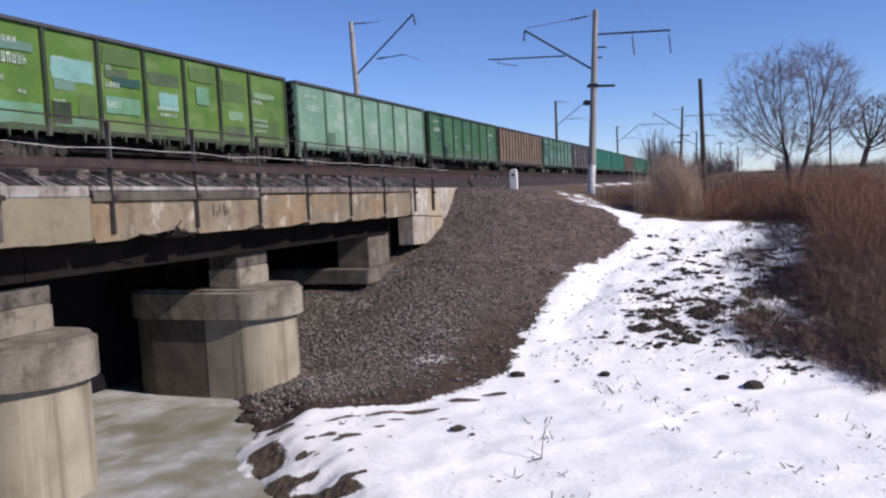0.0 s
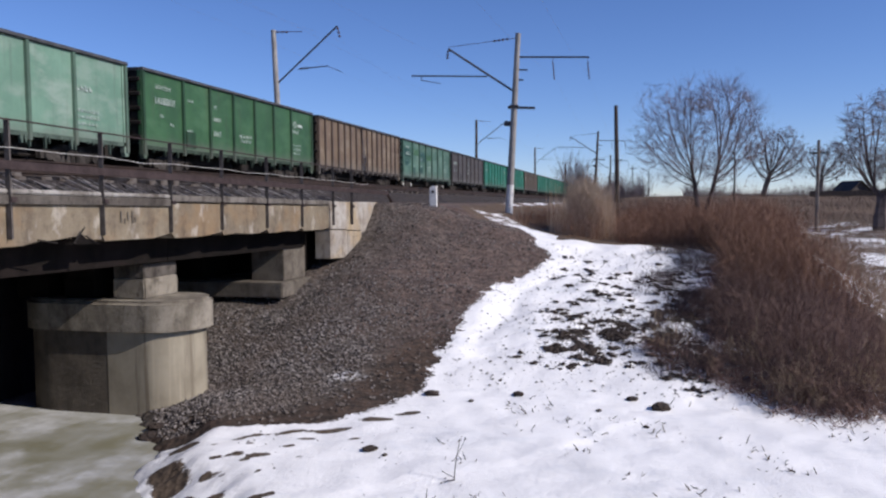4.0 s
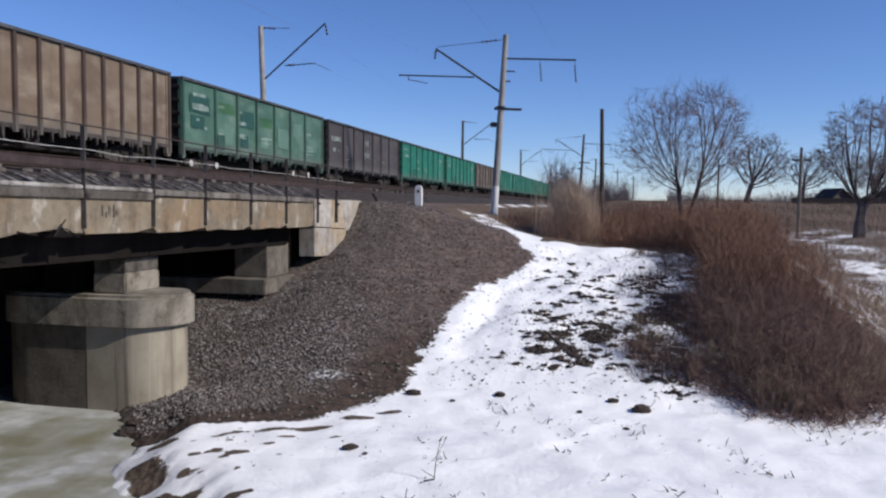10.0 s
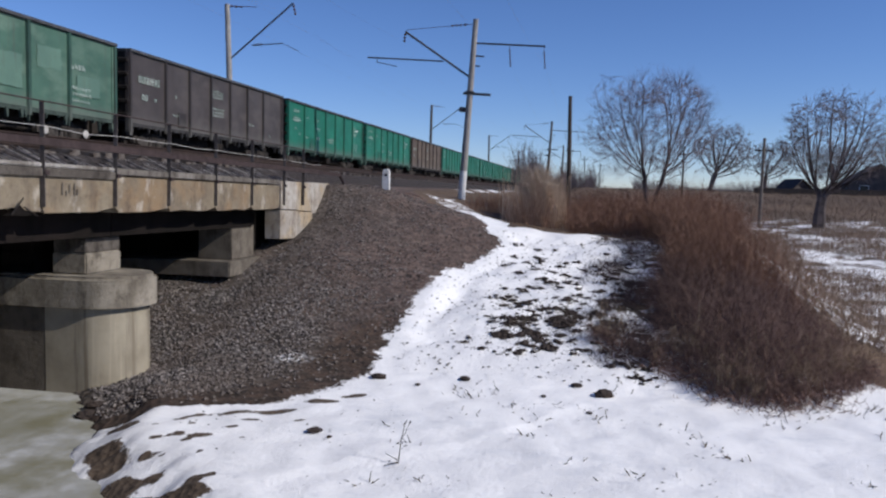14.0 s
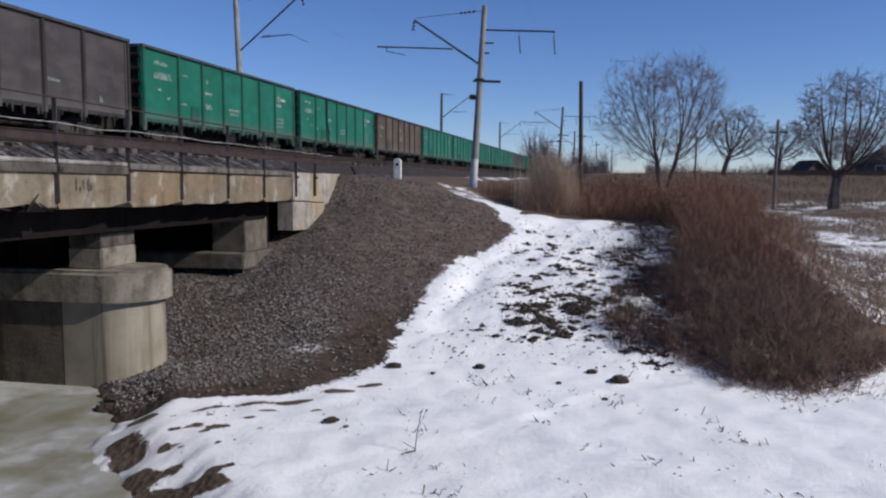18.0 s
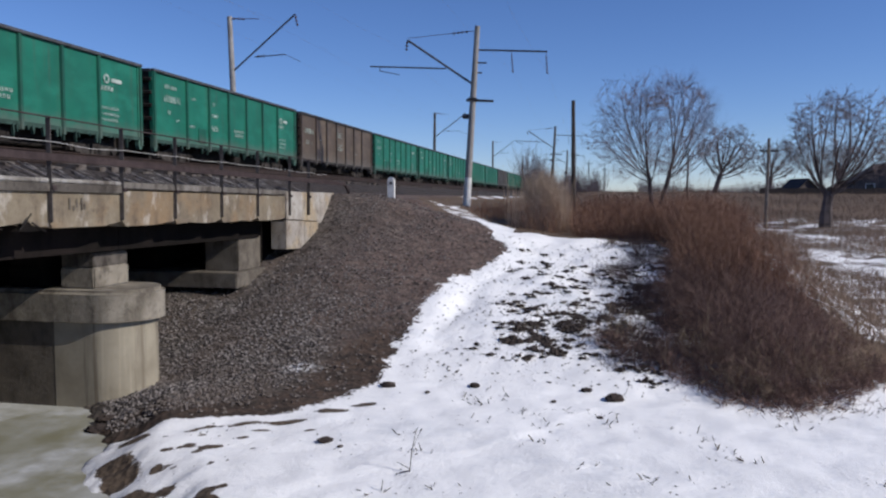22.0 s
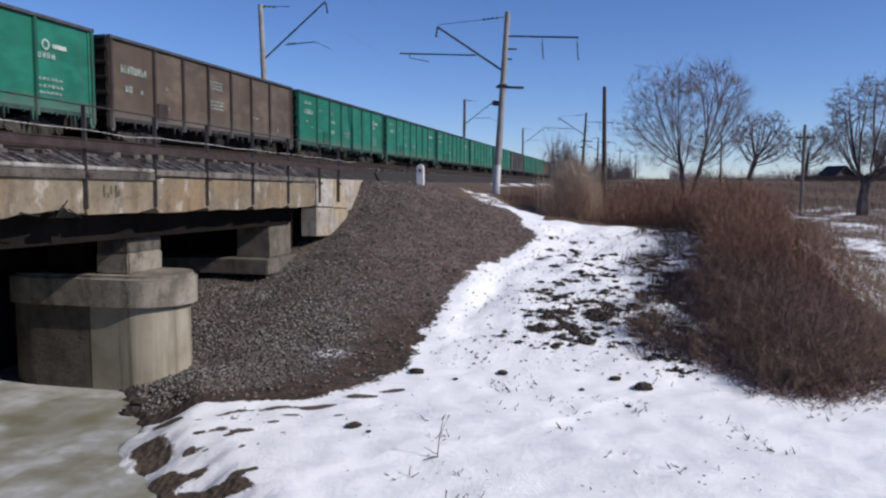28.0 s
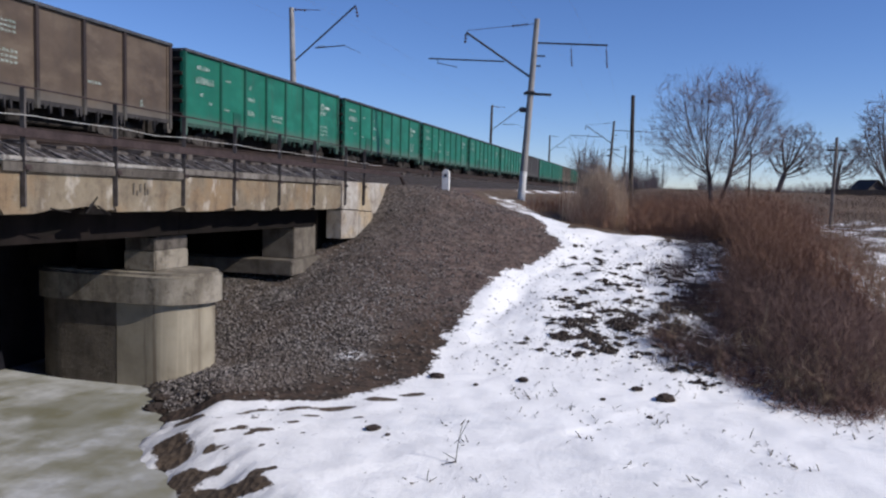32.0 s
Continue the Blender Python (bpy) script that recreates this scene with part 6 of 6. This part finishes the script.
for k in range(2040):
    if k < 1900:
        x, y = rng.uniform(-4.2, 1.5), rng.uniform(15.5, 27)
    elif k < 1980:
        x, y = rng.uniform(-7.5, -2.5), rng.normal(11.8, 1.2)
    else:
        x, y = rng.uniform(-4, 7), rng.uniform(9, 16)
    if np.interp(y, GRAVEL_Y, GRAVEL_X) > x - 0.2 or shore(x, y) < 0.3:
        continue
    size = (0.01 if k < 1980 else 0.008) + (0.034 if k < 1900 else 0.015) * rng.uniform() ** 3
    k = len(cv)
    cv += lump(None, rng, (x, y, on_ground(x, y) + size * 0.3), size, 0.5)
    cf += [tuple(k + i for i in f) for f in LUMP_F]
for cx, cy, cr in CLUMPS:
    for _ in range(int(60 * cr)):
        x, y = cx + rng.normal(0, cr * 0.5), cy + rng.normal(0, cr * 0.38)
        size = rng.uniform(0.03, 0.1)
        k = len(cv)
        cv += lump(None, rng, (x, y, on_ground(x, y) + size * 0.2), size, 0.45)
        cf += [tuple(k + i for i in f) for f in LUMP_F]
M_CLOD = two_tone("dark_earth", (0.055, 0.04, 0.032), (0.03, 0.023, 0.02), 9, 0.95, 0.6, 0.02)


tagged(new("earth_crumbs", raw_mesh("earth_crumbs", cv, cf, M_CLOD)), "crumbs of dark earth scattered over the snow", "earth crumbs", kind="stuff")


def clod(x, y, size, seed):
    bm = bmesh.new()
    bmesh.ops.create_icosphere(bm, subdivisions=3, radius=size)
    for v in bm.verts:
        k = noise.fractal(v.co * (2.2 / size) + Vector((seed, 0, 0)), 1.0, 2.0, 4)
        v.co *= 1 + 0.3 * k
        v.co.z *= 0.5
        v.co.x *= 1.25
    ob = new("earth_clod", mesh_of(bm, "earth_clod", M_CLOD))
    ob.matrix_basis = pose(x, y, on_ground(x, y) + size * 0.22, 0, 0, seed * 40)
    return tagged(ob, "frozen dark earth clod lying on the snow", "clod", "clods on the snow")


for k, (x, y, size) in enumerate(((-4.22, 11.62, 0.1), (0.38, 14.95, 0.17), (-2.37, 15.27, 0.1), (-4.1, 15.0, 0.13), (-0.15, 15.4, 0.09), (-3.9, 11.4, 0.04), (-3.2, 14.6, 0.05), (0.1, 13.7, 0.05), (-9.15, 12.85, 0.2), (-9.3, 13.3, 0.14), (-0.75, 14.5, 0.05))):
    clod(x, y, size, k + 1)


# ---- line poles and houses ----
def line_pole(base, tall, r, material, arm, label, lean=0.0):
    p = thing("line_pole", label, "utility pole", pose(*base) @ pose(0, 0, 0, 0, lean), group="line poles")
    bm = bmesh.new()
    bar(bm, (0, 0, -0.6), (0, 0, tall), r, r * 0.7, 12)
    part("shaft", bm, material, p)
    if arm:
        bm = bmesh.new()
        box(bm, -arm, arm, -0.05, 0.05, tall - 0.95, tall - 0.83)
        part("cross_arm", bm, M_WOOD, p)
        for s in (-0.9, 0.9):
            bm = bmesh.new()
            bar(bm, (arm * s, 0, tall - 0.83), (arm * s, 0, tall - 0.6), 0.035, sides=8)
            part("insulator", bm, M_INS, p)
    return p


line_pole((-1.43, 50.0, 3.0), 7.5, 0.16, M_WOOD, 0, "dark tarred wooden pole rising out of the brush", -0.9)
line_pole((12.05, 60.0, 2.1), 6.6, 0.14, M_WOODL, 0.62, "weathered grey wooden line pole with a short cross arm", 0.6)
line_pole((10.35, 95.0, 4.3), 5.8, 0.12, M_WOOD, 0.7, "thin dark line pole with a cross arm in the field")
for k, (x, y, t) in enumerate(((-4.6, 160.0, 8.5), (-2.0, 190.0, 8.0), (-6.5, 240.0, 9.0), (2.0, 230.0, 8.0), (-9.5, 280.0, 9.0))):
    line_pole((x, y, 5.4), t, 0.12, M_WOOD, 0.8, "thin dark line pole far along the railway")

n = Nodes("dark_plaster_wall", 0.9)
n.color(n.mix(n.step(n.noise(1.2, 5), 0.35, 0.65), (0.12, 0.1, 0.092), (0.075, 0.063, 0.06)))
M_HOUSE = n.m
M_ROOF = two_tone("dark_roof", (0.055, 0.045, 0.045), (0.035, 0.03, 0.03), 2, 0.85, 0.3, 0.03)
M_GLASS = two_tone("dark_window", (0.03, 0.03, 0.035), (0.02, 0.02, 0.022), 2, 0.15, 0.0)


def house(x, y, z, w, d, wall, roof, label, windows=2, turn=0):
    h = thing("house", label, "house", pose(x, y, z, 0, 0, turn))
    bm = bmesh.new()
    prism(bm, [(-w / 2, -1), (w / 2, -1), (w / 2, wall), (0, wall + roof), (-w / 2, wall)], "y", 0, d)
    part("wall", bm, M_HOUSE, h)
    for s in (-1, 1):
        bm = bmesh.new()
        e = w / 2 + 0.5
        prism(bm, [(s * 0.0, wall + roof + 0.25), (s * e, wall - roof * 0.5 / (w / 2) + 0.22), (s * e, wall - roof * 0.5 / (w / 2) + 0.05), (s * 0.0, wall + roof + 0.06)], "y", -0.4, d + 0.4)
        part("roof", bm, M_ROOF, h)
    for k in range(windows):
        bm = bmesh.new()
        c = (k + 0.5) / windows * w - w / 2
        box(bm, c - 0.5, c + 0.5, -0.03, 0.1, wall * 0.35, wall * 0.8)
        win = part("window", bm, M_GLASS, h)
        bm = bmesh.new()
        for a, b, u, v in ((c - 0.58, c - 0.5, wall * 0.33, wall * 0.82), (c + 0.5, c + 0.58, wall * 0.33, wall * 0.82), (c - 0.5, c + 0.5, wall * 0.8, wall * 0.83), (c - 0.5, c + 0.5, wall * 0.32, wall * 0.35)):
            box(bm, a, b, -0.06, 0.02, u, v)
        part("frame", bm, M_WHITE, win)
    return h


house(38.6, 116.0, 4.6, 7.6, 9.0, 2.2, 2.3, "dark gabled house with a dark roof beyond the field", 2, -8)
house(30.6, 124.0, 5.2, 3.2, 4.0, 0.5, 1.4, "low dark-roofed house beyond the field", 2, 20)
house(36.2, 128.0, 5.1, 3.6, 4.0, 0.6, 1.2, "low dark-roofed shed beyond the field", 1, -15)
fence = thing("board_fence", "low dark board fence along the far edge of the field", "fence", pose(22, 114, 5.0))
for k in range(26):
    bm = bmesh.new()
    rr = random.Random(k)
    box(bm, k * 0.95, k * 0.95 + 0.93, -0.03, 0.03, -0.4, 0.75 + rr.uniform(-0.06, 0.06))
    part("board", bm, M_WOOD, fence)


motions()
